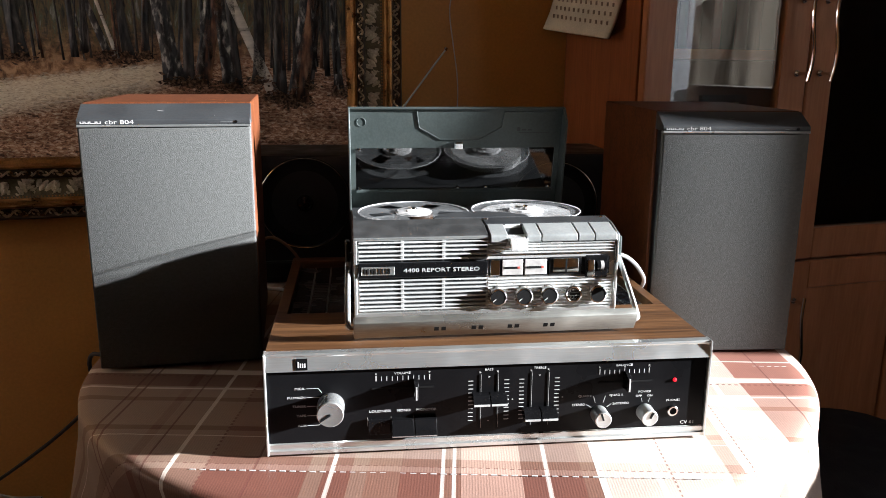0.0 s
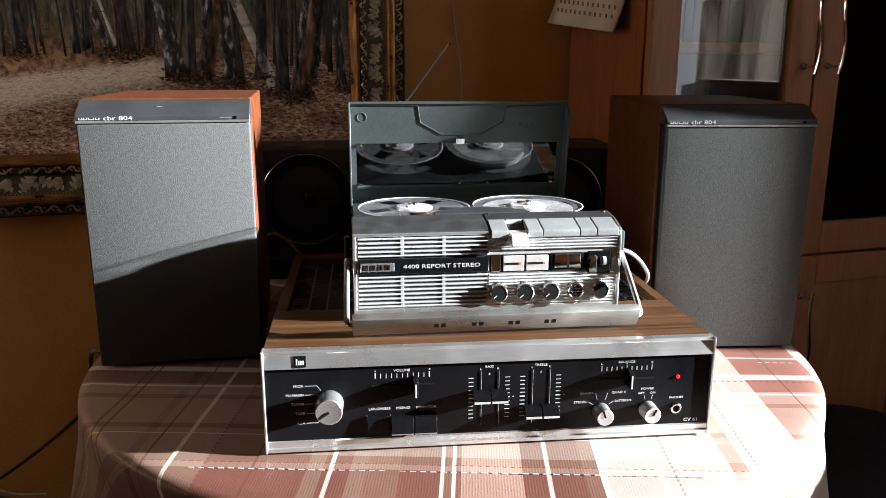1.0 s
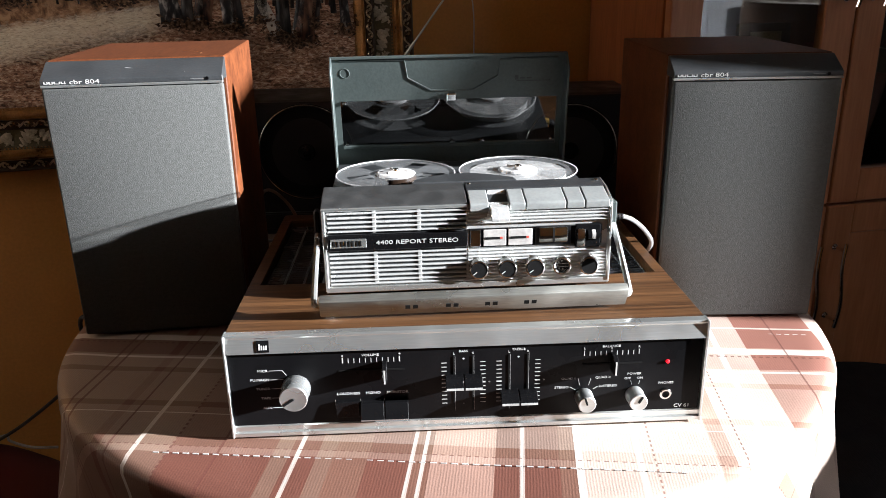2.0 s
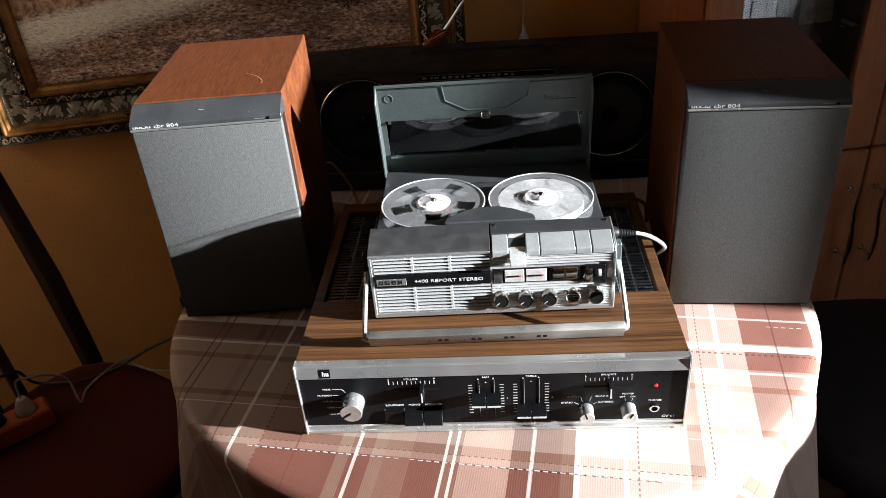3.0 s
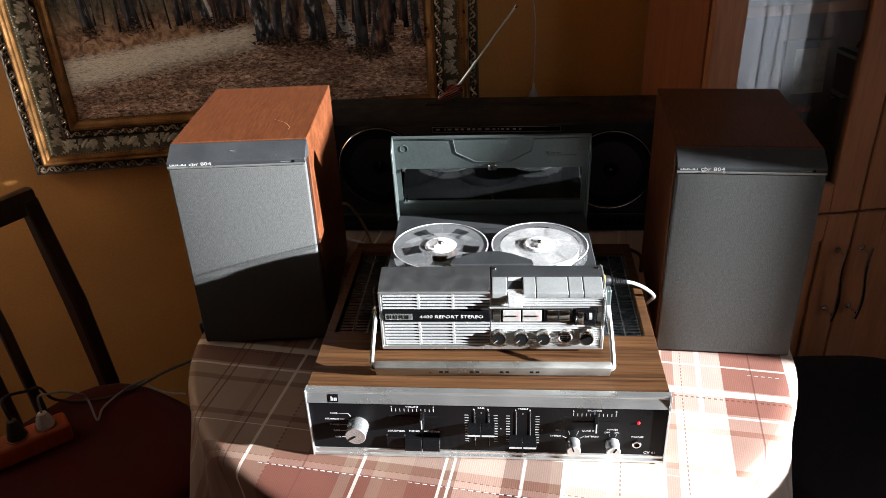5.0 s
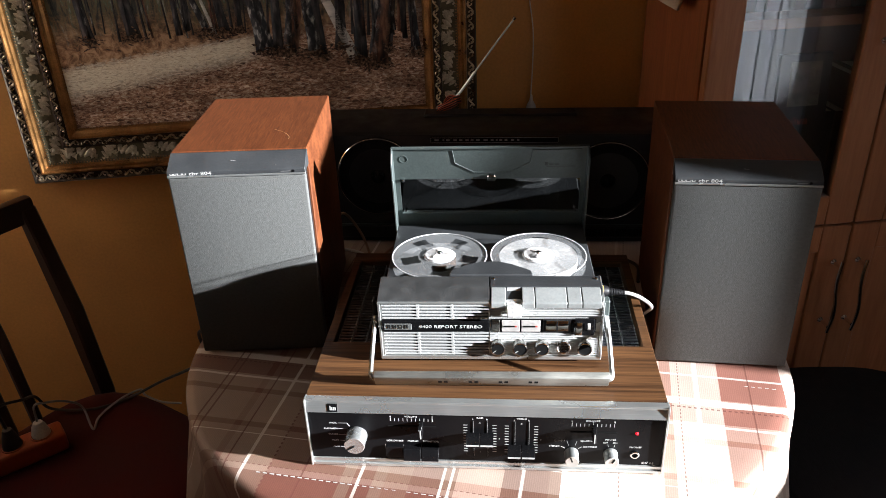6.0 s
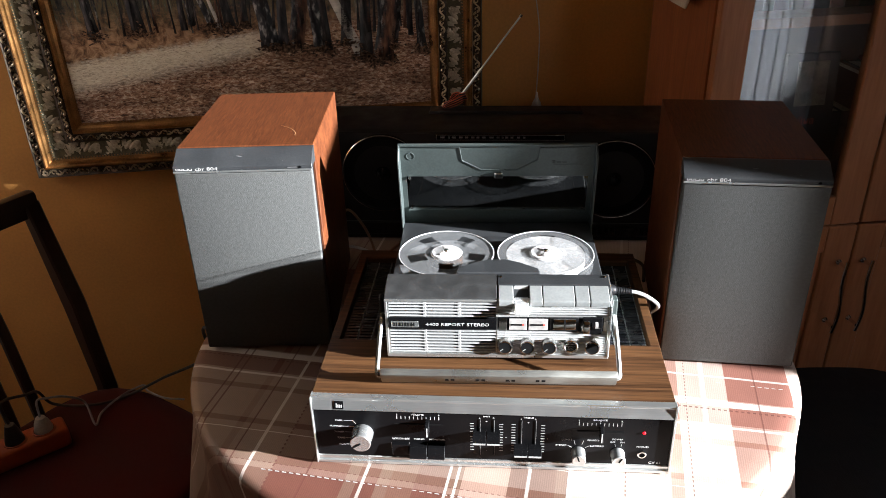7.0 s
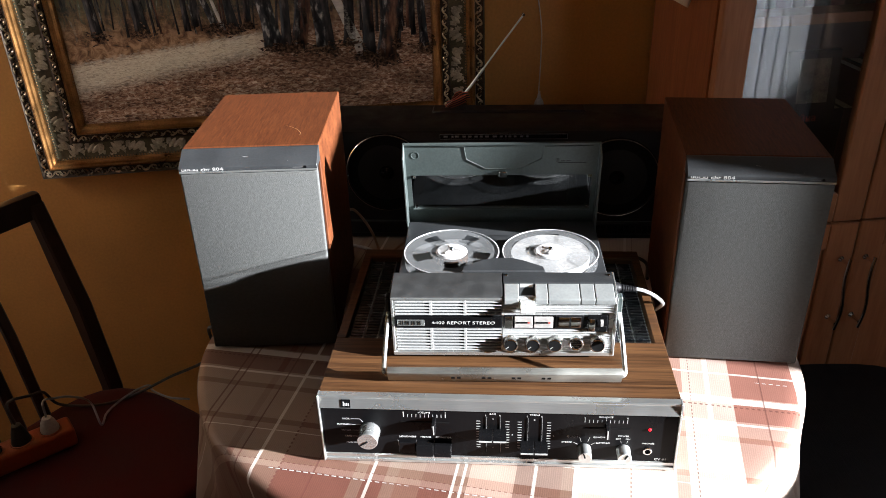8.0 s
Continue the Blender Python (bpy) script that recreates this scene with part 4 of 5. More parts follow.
# ---------------------------------------------------------------- loudspeakers
def loudspeaker(m, label):
    """Origin: middle of the grille's foot; x across, y to the rear."""
    sp = thing("loudspeaker", m, label, "loudspeaker", group="pair of loudspeakers")
    w, top, d = 0.0955, 0.320, 0.281
    part("cabinet", cube(-w, w, 0.032, d, 0.0, top, 0.0012), MAHOGANY, sp)
    part("baffle", cube(-w + 0.003, w - 0.003, 0.008, 0.0315, 0.002, 0.296, 0.001), BLACK_PLASTIC, sp)
    part("grille", cube(-w, w, 0.0, 0.009, 0.003, 0.2935, 0.0025, seg=3), GRILLE_CLOTH, sp, "stretched grey grille cloth")
    cap = part("cap", prism(bmesh.new(), [(0.0, 0.2965), (0.0, 0.3015), (0.002, 0.3035), (0.028, 0.3187), (0.0315, 0.3187), (0.0315, 0.2965)], "x", -w, w, 0.0005), CAP_PLASTIC, sp, "charcoal plastic top cap")
    part("trim", cube(-w, w, -0.0012, 0.007, 0.2938, 0.2964, 0.0004), ALU, sp, "thin bright metal strip")
    # maker's mark as plain bars, then the type in letters
    bm = bmesh.new()
    for i, (a, b) in enumerate(((0, 4.2), (5.2, 9.4), (10.4, 16.8), (17.8, 22.2))):
        x = -w + 0.004 + a * 0.001
        box(bm, x, x + (b - a) * 0.001, -0.0005, 0.0001, 0.2977, 0.2984)
        box(bm, x, x + 0.0009, -0.0005, 0.0001, 0.2977, 0.3003)
        box(bm, x + (b - a) * 0.001 - 0.0009, x + (b - a) * 0.001, -0.0005, 0.0001, 0.2977, 0.3003)
    part("maker_mark", bm, WHITE_INK, cap)
    words("cbr 804", 0.0068, WHITE_INK, cap, pose(-w + 0.030, -0.0002, 0.2993), align="LEFT", squeeze=1.5)
    part("overload_bar", cube(w - 0.034, w - 0.020, -0.0004, 0.0001, 0.2987, 0.2992), SCUFF_GREY, cap)
    part("overload_lamp", lathe(bmesh.new(), [(0.0019, 0), (0.0019, 0.0006), (0.0011, 0.0006), (0.001, 0.0001), (0, 0.0001)], 14, pose(w - 0.0165, 0.0, 0.2991, 90, 0, 0)), BLACK_GLOSS, cap)
    # small scuffs on the cap
    for x, z, l, tilt in ((-0.004 if label.endswith("grille") else 0.0, 0.311, 0.011, 8), (0.055, 0.306, 0.0016, 60)):
        y = 0.002 + (z - 0.3035) / 0.0152 * 0.026
        part("scuff", cube(-l / 2, l / 2, -0.0002, 0.0001, -0.0003, 0.0003, m=pose(x, y, z, 0, tilt, 0)), SCUFF_GREY, cap)
    return sp


speaker_left = loudspeaker(pose(-0.3452, 0.2426, 0.7535, 0, 0, 4.6), "bookshelf loudspeaker in red mahogany with grey cloth grille")
loudspeaker(pose(0.338, 0.2268, 0.7535, 0, 0, -3.5) @ Matrix.Diagonal((0.966, 1, 0.973, 1)), "mahogany bookshelf loudspeaker standing beside the amplifier and cabinet")
MAHOGANY_LIGHT = mat("scratched_varnish", (0.5, 0.28, 0.14), 0.5)
# a pale curved scratch on the left speaker's top
part("scratch", tube(bmesh.new(), smooth_path([(0.035, 0.115, 0.31985), (0.052, 0.100, 0.31985), (0.062, 0.082, 0.31985), (0.063, 0.070, 0.31985)]), 0.00035, 5), MAHOGANY_LIGHT, speaker_left)

# ---------------------------------------------------------------- amplifier
amp = thing("amplifier", pose(0, 0, 0.755), "walnut-cased stereo amplifier with black and aluminium front", "amplifier")
AX, AZ, AD = 0.2175, 0.102, 0.375
for name, dims in (("top_board", (-AX + 0.001, AX - 0.001, 0.010, 0.124, 0.088, AZ - 0.0005)), ("side_rail", (-AX + 0.001, -0.2045, 0.124, 0.352, 0.004, AZ - 0.0005)),
                   ("side_rail", (0.2045, AX - 0.001, 0.124, 0.352, 0.004, AZ - 0.0005)), ("rear_board", (-AX + 0.001, AX - 0.001, 0.352, AD, 0.004, AZ - 0.0005)),
                   ("side_board", (-AX + 0.001, -AX + 0.013, 0.010, 0.124, 0.004, 0.088)), ("side_board", (AX - 0.013, AX - 0.001, 0.010, 0.124, 0.004, 0.088))):
    part(name, cube(*dims, 0.0006), WALNUT, amp)
part("vent_tray", cube(-0.2045, 0.2045, 0.124, 0.352, 0.006, 0.078), BLACK_RECESS, amp)
part("bottom_plate", cube(-AX + 0.004, AX - 0.004, 0.012, AD - 0.004, 0.001, 0.006), BLACK_RECESS, amp)
for k in range(20):
    x0 = -0.2035 + 0.02035 * k
    bm = bmesh.new()
    box(bm, x0, x0 + 0.0014, 0.126, 0.350, 0.084, 0.092)
    for i in range(32):
        y = 0.129 + 0.007 * i
        box(bm, x0 + 0.0014, x0 + 0.0180, y, y + 0.0036, 0.085, 0.0925)
    grid = part("vent_grid", bm, VENT_METAL, amp, "black ribbed vent grid")
    # pale end pieces put the highlights on the ribs into colour
    bm = bmesh.new()
    for i in range(32):
        y = 0.129 + 0.007 * i
        box(bm, x0 + 0.0180, x0 + 0.0192, y, y + 0.0036, 0.085, 0.0930)
    part("rib_edging", bm, KEY_METAL, grid, "pale rib ends standing in for highlights")["kind"] = "stuff"
for x in (-0.19, 0.19):
    for y in (0.03, 0.345):
        part("foot", lathe(bmesh.new(), [(0, -0.0016), (0.009, -0.0016), (0.010, 0.002), (0, 0.002)], 16, pose(x, y, 0)), RUBBER, amp)
panel = part("front_panel", cube(-AX + 0.003, AX - 0.003, 0.002, 0.0105, 0.010, 0.0845), PANEL_BLACK, amp)
part("top_strip", prism(bmesh.new(), [(0.0, 0.0845), (-0.0016, 0.0852), (-0.0012, 0.0872), (0.0012, 0.0985), (0.0004, 0.1000), (0.0012, 0.1020), (0.010, 0.1020), (0.010, 0.0845)], "x", -AX + 0.002, AX - 0.002), ALU, amp, "angled brushed aluminium strip")
part("bottom_strip", prism(bmesh.new(), [(0.0, 0.0005), (-0.001, 0.0012), (-0.001, 0.0045), (0.001, 0.005), (0.0005, 0.0105), (0.002, 0.0115), (0.0105, 0.0115), (0.0105, 0.0005)], "x", -AX + 0.002, AX - 0.002), ALU, amp, "brushed aluminium strip")
for s in (-1, 1):
    part("end_flange", cube(min(s * AX, s * (AX - 0.0022)), max(s * AX, s * (AX - 0.0022)), -0.0018, 0.012, 0.0, 0.1022, 0.0006), ALU, amp)
badge = part("badge", prism(bmesh.new(), [(-0.0020, 0.0868), (0.0001, 0.0972), (0.0060, 0.0972), (0.0060, 0.0868)], "x", -0.1875, -0.1765), BLACK_GLOSS, amp)
bm = bmesh.new()
for x in (-0.1855, -0.1835, -0.1815, -0.1795):
    top = 0.0930 if x != -0.1855 else 0.0945
    prism(bm, [(-0.0019, 0.0892), (-0.0024 + (top - 0.0868) * 0.21, top), (0.003, top), (0.003, 0.0892)], "x", x, x + 0.0012)
part("badge_bars", bm, WHITE_INK, badge)


def ink(name, bars, parent=panel):
    """Printed bars on the panel: (x0, x1, z0, z1) in metres."""
    bm = bmesh.new()
    for x0, x1, z0, z1 in bars:
        box(bm, x0, x1, 0.0017, 0.0022, z0, z1)
    return part(name, bm, WHITE_INK, parent)


def label_on(text, x, z, size=0.0042, align="CENTER"):
    words(text, size * 0.88, WHITE_INK, panel, pose(x, 0.0018, z), align=align, squeeze=1.2)


def rotary(name, x, z, r, length, turn, parent=amp):
    """A turned aluminium knob with a black pointer groove."""
    m = pose(x, 0.002, z, 90, 0, 0)
    k = part(name, lathe(bmesh.new(), [(0, 0), (r * 1.04, 0), (r * 1.04, length * 0.25), (r, length * 0.3), (r, length - 0.0008), (r - 0.0008, length), (r * 0.55, length - 0.0004), (0, length - 0.0004)], 40, m), ALU, parent, "turned aluminium knob")
    part("pointer", cube(-0.0009, 0.0009, -length + 0.0005 - 0.001, -length + 0.002, 0.0, r * 0.92, m=pose(x, 0.002, z, 0, turn, 0)), BLACK_INK, k)
    return k


def fader(name, x, z, w, h, length, parent=amp, upright=False):
    bm = bmesh.new()
    if upright:   # thin fin on a horizontal track
        prism(bm, [(0.002, z - h / 2), (-length, z - h / 2 + 0.0015), (-length, z + h / 2 - 0.003), (-length * 0.55, z + h / 2), (0.002, z + h / 2)], "x", x - w / 2, x + w / 2, 0.0004)
    else:         # wedge on a vertical track with a bright lower edge
        prism(bm, [(0.002, z + h / 2), (-length * 0.55, z + h / 2), (-length, z - h / 2 + 0.0014), (-length, z - h / 2), (0.002, z - h / 2)], "x", x - w / 2, x + w / 2, 0.0003)
    f = part(name, bm, BLACK_GLOSS, parent)
    if upright:
        part("tip", cube(x - 0.0007, x + 0.0007, -length - 0.0006, -length + 0.001, z - h / 2 + 0.0016, z + h / 2 - 0.0032), SATIN_SILVER, f, "bright front edge")
    else:
        part("edge", cube(x - w / 2 + 0.0004, x + w / 2 - 0.0004, -length - 0.0005, -length + 0.001, z - h / 2 + 0.0001, z - h / 2 + 0.0019), SATIN_SILVER, f, "bright lower edge")
    return f


def slot(x0, x1, z0, z1):
    part("slot", cube(x0, x1, 0.0014, 0.004, z0, z1), BLACK_RECESS, panel)


# input selector
rotary("selector_knob", -0.156, 0.0485, 0.0125, 0.021, -123)
for k, (text, z, on) in enumerate((("MICR.", 0.0665, 1), ("PU.MAGN", 0.0575, 1), ("TUNER", 0.0485, 0), ("TAPE", 0.0390, 1), ("AUX", 0.0290, 1))):
    label_on(text, -0.1795, z, 0.0037, "RIGHT")
    ink("tick", [(-0.1785, -0.1675, z - 0.0002, z + 0.0002)])
# volume
label_on("VOLUME", -0.088, 0.0788, 0.0038)
ink("scale", [(-0.113 + 0.0051 * i - 0.0003 * (1 if i % 10 else 1.8), -0.113 + 0.0051 * i + 0.0003 * (1 if i % 10 else 1.8), 0.0715, 0.0760 if i % 10 else 0.0768) for i in range(11)])
label_on("+", -0.062, 0.0790, 0.0045)
label_on("o", -0.113, 0.0790, 0.0035)
slot(-0.117, -0.058, 0.0630, 0.0648)
fader("volume_fader", -0.0755, 0.0640, 0.0042, 0.018, 0.012, upright=True)
# push buttons
for k, (text, x0, x1) in enumerate((("LOUDNESS", -0.121, -0.1), ("MONO", -0.0985, -0.0775), ("MONITOR", -0.0765, -0.0555))):
    label_on(text, (x0 + x1) / 2 + 0.001, 0.0405, 0.0040)
    out = 0.010 if k else 0.003
    b = part("push_button", prism(bmesh.new(), [(0.003, 0.0335), (-out * 0.55, 0.0335), (-out, 0.0195), (-out, 0.0185), (0.003, 0.0185)], "x", x0, x1, 0.0004), BLACK_GLOSS, amp, "glossy black push button")
    if k:
        part("edge", cube(x0, x1, -out - 0.0004, -out + 0.001, 0.0184, 0.0193), ALU, b, "bright lower edge")
    ink("mark", [(x0 - 0.0008, x0 - 0.0004, 0.0255, 0.0345)])
# tone faders
for text, c, zk in (("BASS", -0.0045, 0.0520), ("TREBLE", 0.0455, 0.0345)):
    label_on(text, c, 0.0792, 0.0036)
    for dx, ch in ((-0.0085, "L"), (0.0085, "R")):
        label_on(ch, c + dx, 0.0770, 0.0034)
        slot(c + dx - 0.0007, c + dx + 0.0007, 0.0190, 0.0745)
        ink("slot_line", [(c + dx + 0.0009, c + dx + 0.0011, 0.0190, 0.0745)])
        fader(text.lower() + "_fader", c + dx, zk, 0.0160, 0.0085, 0.013)
        ink("scale", [(c + dx * 2.07 - 0.0024, c + dx * 2.07 + 0.0024, 0.0270 + 0.0041 * i - (0.0003 if i != 5 else 0.0006), 0.0270 + 0.0041 * i + (0.0003 if i != 5 else 0.0006)) for i in range(11)])
    label_on("+", c, 0.0715, 0.0046)
    label_on("-", c, 0.0265, 0.0046)
    label_on("o", c + 0.0235, 0.0478, 0.0032)
# balance
label_on("BALANCE", 0.130, 0.0788, 0.0036)
ink("scale", [(0.1055 + 0.005 * i - 0.0003, 0.1055 + 0.005 * i + 0.0003, 0.0700, 0.0742 if i not in (0, 5, 10) else 0.0752) for i in range(11)])
label_on("L", 0.1055, 0.0775, 0.0034)
label_on("R", 0.1555, 0.0775, 0.0034)
label_on("o", 0.1305, 0.0772, 0.0032)
slot(0.104, 0.159, 0.0605, 0.0623)
fader("balance_fader", 0.1315, 0.0640, 0.0042, 0.018, 0.012, upright=True)
# mode and power
rotary("mode_knob", 0.1065, 0.0285, 0.0082, 0.0165, -18)
rotary("power_knob", 0.1535, 0.0285, 0.0082, 0.0165, 28)
label_on("STEREO", 0.0855, 0.0385, 0.0036)
label_on("QUAD I", 0.0915, 0.0475, 0.0036)
label_on("QUAD II", 0.1235, 0.0475, 0.0036)
label_on("2xSTEREO", 0.1285, 0.0385, 0.0036)
label_on("POWER", 0.1525, 0.0500, 0.0036)
label_on("OFF", 0.1465, 0.0455, 0.0034)
label_on("ON", 0.1580, 0.0455, 0.0034)
for x0, z0, x1, z1 in ((0.0935, 0.0385, 0.0985, 0.0355), (0.1005, 0.0470, 0.1025, 0.0400), (0.1125, 0.0470, 0.1105, 0.0400), (0.1190, 0.0385, 0.1145, 0.0355), (0.1495, 0.0430, 0.1505, 0.0390), (0.1580, 0.0430, 0.1570, 0.0390),
                       (-0.1675, 0.0665, -0.1640, 0.0615), (-0.1675, 0.0575, -0.1648, 0.0560), (-0.1675, 0.0390, -0.1655, 0.0405), (-0.1675, 0.0290, -0.1640, 0.0340)):
    part("tick", tube(bmesh.new(), [(x0, 0.0019, z0), (x1, 0.0019, z1)], 0.00028, 4), WHITE_INK, panel)
part("lamp", lathe(bmesh.new(), [(0.0019, 0), (0.0019, 0.0016), (0.0013, 0.0028), (0, 0.0031)], 16, pose(0.1825, 0.003, 0.0615, 90, 0, 0)), RED_LAMP, amp, "small glowing red power lamp")
label_on("PHONES", 0.1825, 0.0395, 0.0036)
jack = part("headphone_socket", lathe(bmesh.new(), [(0.0055, 0), (0.0055, 0.002), (0.0047, 0.0026), (0.0035, 0.0026), (0.0033, 0.0)], 24, pose(0.1825, 0.002, 0.0285, 90, 0, 0)), CHROME, amp)
part("hole", lathe(bmesh.new(), [(0.0033, 0), (0, 0)], 16, pose(0.1825, 0.0013, 0.0285, 90, 0, 0)), BLACK_RECESS, jack)
label_on("CV 61", 0.199, 0.0150, 0.0056)

# ---------------------------------------------------------------- tape recorder
rec = thing("tape_recorder", pose(0.0065, 0.082, 0.857, 0, 0, 1.2), "portable silver and grey tape recorder with raised lid", "tape recorder")
RX = 0.139
body = part("body", cube(-RX + 0.001, RX - 0.001, 0.003, 0.236, 0.006, 0.078, 0.002), GREY_METAL, rec, "grey metal body")
for x in (-0.12, 0.12):
    for y in (0.02, 0.21):
        part("foot", lathe(bmesh.new(), [(0, 0), (0.007, 0), (0.008, 0.007), (0, 0.007)], 14, pose(x, y, 0)), RUBBER, rec)
# front frame: bright rim round the face
bm = bmesh.new()
box(bm, -RX, RX, -0.002, 0.004, 0.0065, 0.0125, 0.0008)
box(bm, -RX, -RX + 0.0035, -0.002, 0.004, 0.012, 0.0905, 0.0006)
box(bm, RX - 0.0035, RX, -0.002, 0.004, 0.012, 0.0905, 0.0006)
box(bm, -RX, -0.001, -0.002, 0.004, 0.0885, 0.0915, 0.0006)
part("front_rim", bm, ALU, rec)
part("face", cube(-RX + 0.002, RX - 0.002, 0.001, 0.006, 0.0075, 0.0905), FACE_METAL, rec, "polished chrome face plate")
part("grille_backing", cube(-0.1335, -0.002, 0.0004, 0.002, 0.0145, 0.0880), CAP_PLASTIC, rec)


def rib(x0, x1, z, r, parent):
    prism(parent, [(0.002, z - r), (-0.0012, z - r * 0.8), (-0.0022, z), (-0.0012, z + r * 0.8), (0.002, z + r)], "x", x0, x1)


for z in (0.0862, 0.0817, 0.0772, 0.0727, 0.0682, 0.0462, 0.0417, 0.0372, 0.0326, 0.0280, 0.0234, 0.0188, 0.0150):
    bm = bmesh.new()
    rib(-0.1335, -0.0015, z, 0.00115, bm)
    part("rib", bm, FACE_METAL, rec)
for x in (-0.0895, -0.047):
    for z0, z1 in ((0.0665, 0.088), (0.0140, 0.0478)):
        part("grille_post", cube(x - 0.0017, x + 0.0017, -0.0012, 0.001, z0, z1, 0.0004), FACE_METAL, rec)
for k in range(22):
    z = 0.0860 - 0.0034 * k
    if 0.047 < z < 0.069:
        continue
    bm = bmesh.new()
    rib(0.0, RX - 0.004, z, 0.0011, bm)
    part("rib", bm, FACE_METAL, rec)
plate = part("name_plate", cube(-0.1345, -0.001, -0.0038, 0.001, 0.0500, 0.0650, 0.0005), BLACK_GLOSS, rec, "glossy black name plate")
bm = bmesh.new()
box(bm, -0.1315, -0.0975, -0.0042, -0.0036, 0.0530, 0.0620, 0.0003)
part("maker_badge", bm, ALU, plate, "pale badge with dark bars")
bm = bmesh.new()
for k in range(4):
    x = -0.1285 + 0.0072 * k
    box(bm, x, x + 0.0015, -0.0046, -0.004, 0.0548, 0.0602)
    box(bm, x + 0.0032, x + 0.0047, -0.0046, -0.004, 0.0548, 0.0602)
part("badge_bars", bm, BLACK_INK, plate)
words("4400 REPORT STEREO", 0.0060, WHITE_INK, plate, pose(-0.049, -0.0041, 0.0574), squeeze=1.36)
# meters
part("window_bed", cube(0.001, 0.130, -0.0012, 0.001, 0.0480, 0.0665), BLACK_GLOSS, rec)
part("level_lens", cube(0.002, 0.012, -0.0022, -0.0008, 0.0490, 0.0655, 0.0004), CHROME, rec)
for x0, x1 in ((0.0145, 0.0365), (0.0385, 0.0620)):
    mt = part("level_meter", cube(x0, x1, -0.0022, 0.0, 0.0490, 0.0655, 0.0005), METER_WHITE, rec, "small white level meter")
    part("needle", cube(x0 + 0.002, x1 - 0.006, -0.0027, -0.002, 0.0560, 0.0582), BLACK_INK, mt, "dark scale bar")
    part("red_zone", cube(x1 - 0.0058, x1 - 0.0035, -0.0027, -0.002, 0.0560, 0.0582), RED_INK, mt)
sel = part("speed_button", cube(0.0680, 0.0965, -0.0036, 0.001, 0.0505, 0.0660, 0.0015, seg=2), CHROME, rec, "wide chrome push bar")
part("groove", cube(0.0815, 0.0835, -0.0040, -0.003, 0.0512, 0.0653), BLACK_INK, sel)
part("button_well", cube(0.0650, 0.0995, -0.0016, 0.001, 0.0475, 0.0670, 0.0005), BLACK_PLASTIC, rec)
cnt = part("tape_counter", cube(0.1035, 0.1285, -0.0028, 0.001, 0.0440, 0.0680, 0.0012), BLACK_GLOSS, rec, "black tape counter with chrome wheel")
for k in range(3):
    part("digit_wheel", lathe(bmesh.new(), [(0, 0), (0.005, 0), (0.005, 0.0035), (0, 0.0035)], 16, pose(0.1155 + 0.004 * k, -0.002, 0.0575, 0, 90, 0)), METER_WHITE if k == 1 else BLACK_GLOSS, cnt)
part("reset_wheel", cube(0.1050, 0.1135, -0.0052, -0.002, 0.0455, 0.0640, 0.0018, seg=2), CHROME, cnt)
# knob row
for k, x in enumerate((0.0096, 0.0373, 0.0645, 0.0914, 0.1173)):
    m = pose(x, 0.001, 0.0270, 90, 0, 0)
    if k == 3:
        s = part("din_socket", lathe(bmesh.new(), [(0.0092, 0), (0.0092, 0.006), (0.0080, 0.0068), (0.0068, 0.006), (0.0068, 0.001), (0, 0.001)], 28, m), CHROME, rec, "chrome round socket")
        part("insert", lathe(bmesh.new(), [(0.0066, 0), (0.0066, 0.003), (0, 0.003)], 20, m), BLACK_PLASTIC, s)
        for i in range(6):
            a = math.pi * (0.15 + 0.27 * i)
            part("contact", lathe(bmesh.new(), [(0.0009, 0), (0.0009, 0.0036), (0, 0.0036)], 8, pose(x + 0.0042 * math.cos(a), 0.001, 0.027 - 0.0042 * math.sin(a), 90, 0, 0)), CHROME, s)
    else:
        s = part("level_knob" if k < 3 else "tone_knob", lathe(bmesh.new(), [(0.0098, 0), (0.0098, 0.008), (0.0092, 0.0098), (0.0080, 0.0104), (0.0078, 0.0098)], 32, m), CHROME, rec, "chrome-rimmed black knob")
        part("disc", lathe(bmesh.new(), [(0.0079, 0.009), (0.0079, 0.0100), (0, 0.0100)], 24, m), BLACK_RECESS, s)
        if k < 3:
            part("pointer", cube(-0.0004, 0.0004, -0.0097, -0.0088, 0.0028, 0.0072, m=pose(x, 0, 0.0270, 0, -128, 0)), WHITE_INK, s)
# upper housing
cover = part("battery_cover", prism(bmesh.new(), [(0.0, 0.0915), (0.003, 0.0935), (0.0225, 0.0985), (0.045, 0.1010), (0.049, 0.0990), (0.050, 0.076), (0.003, 0.076)], "x", -RX, -0.0005, 0.0008), DARK_LEATHER, rec, "black leathergrain cover")
part("key_housing", prism(bmesh.new(), [(0.006, 0.0880), (0.022, 0.0950), (0.0235, 0.0993), (0.046, 0.1012), (0.048, 0.0990), (0.050, 0.076), (0.003, 0.076)], "x", 0.0005, RX - 0.001, 0.0006), CAP_PLASTIC, rec)
for x in (0.0045, 0.1325):
    part("screw", lathe(bmesh.new(), [(0.0022, 0), (0.0020, 0.0008), (0, 0.0012)], 12, pose(x, 0.040, 0.1008)), CHROME, rec)
PIANO = ((0.0015, 0.0195), (0.0395, 0.0545), (0.0555, 0.0935), (0.0945, 0.1115), (0.1125, 0.1355))
for x0, x1 in PIANO:
    part("key", prism(bmesh.new(), [(-0.004, 0.0845), (-0.004, 0.0905), (-0.0025, 0.0925), (0.0225, 0.0990), (0.0230, 0.0920), (0.004, 0.0845)], "x", x0, x1, 0.0007), KEY_METAL, rec, "grey piano key")
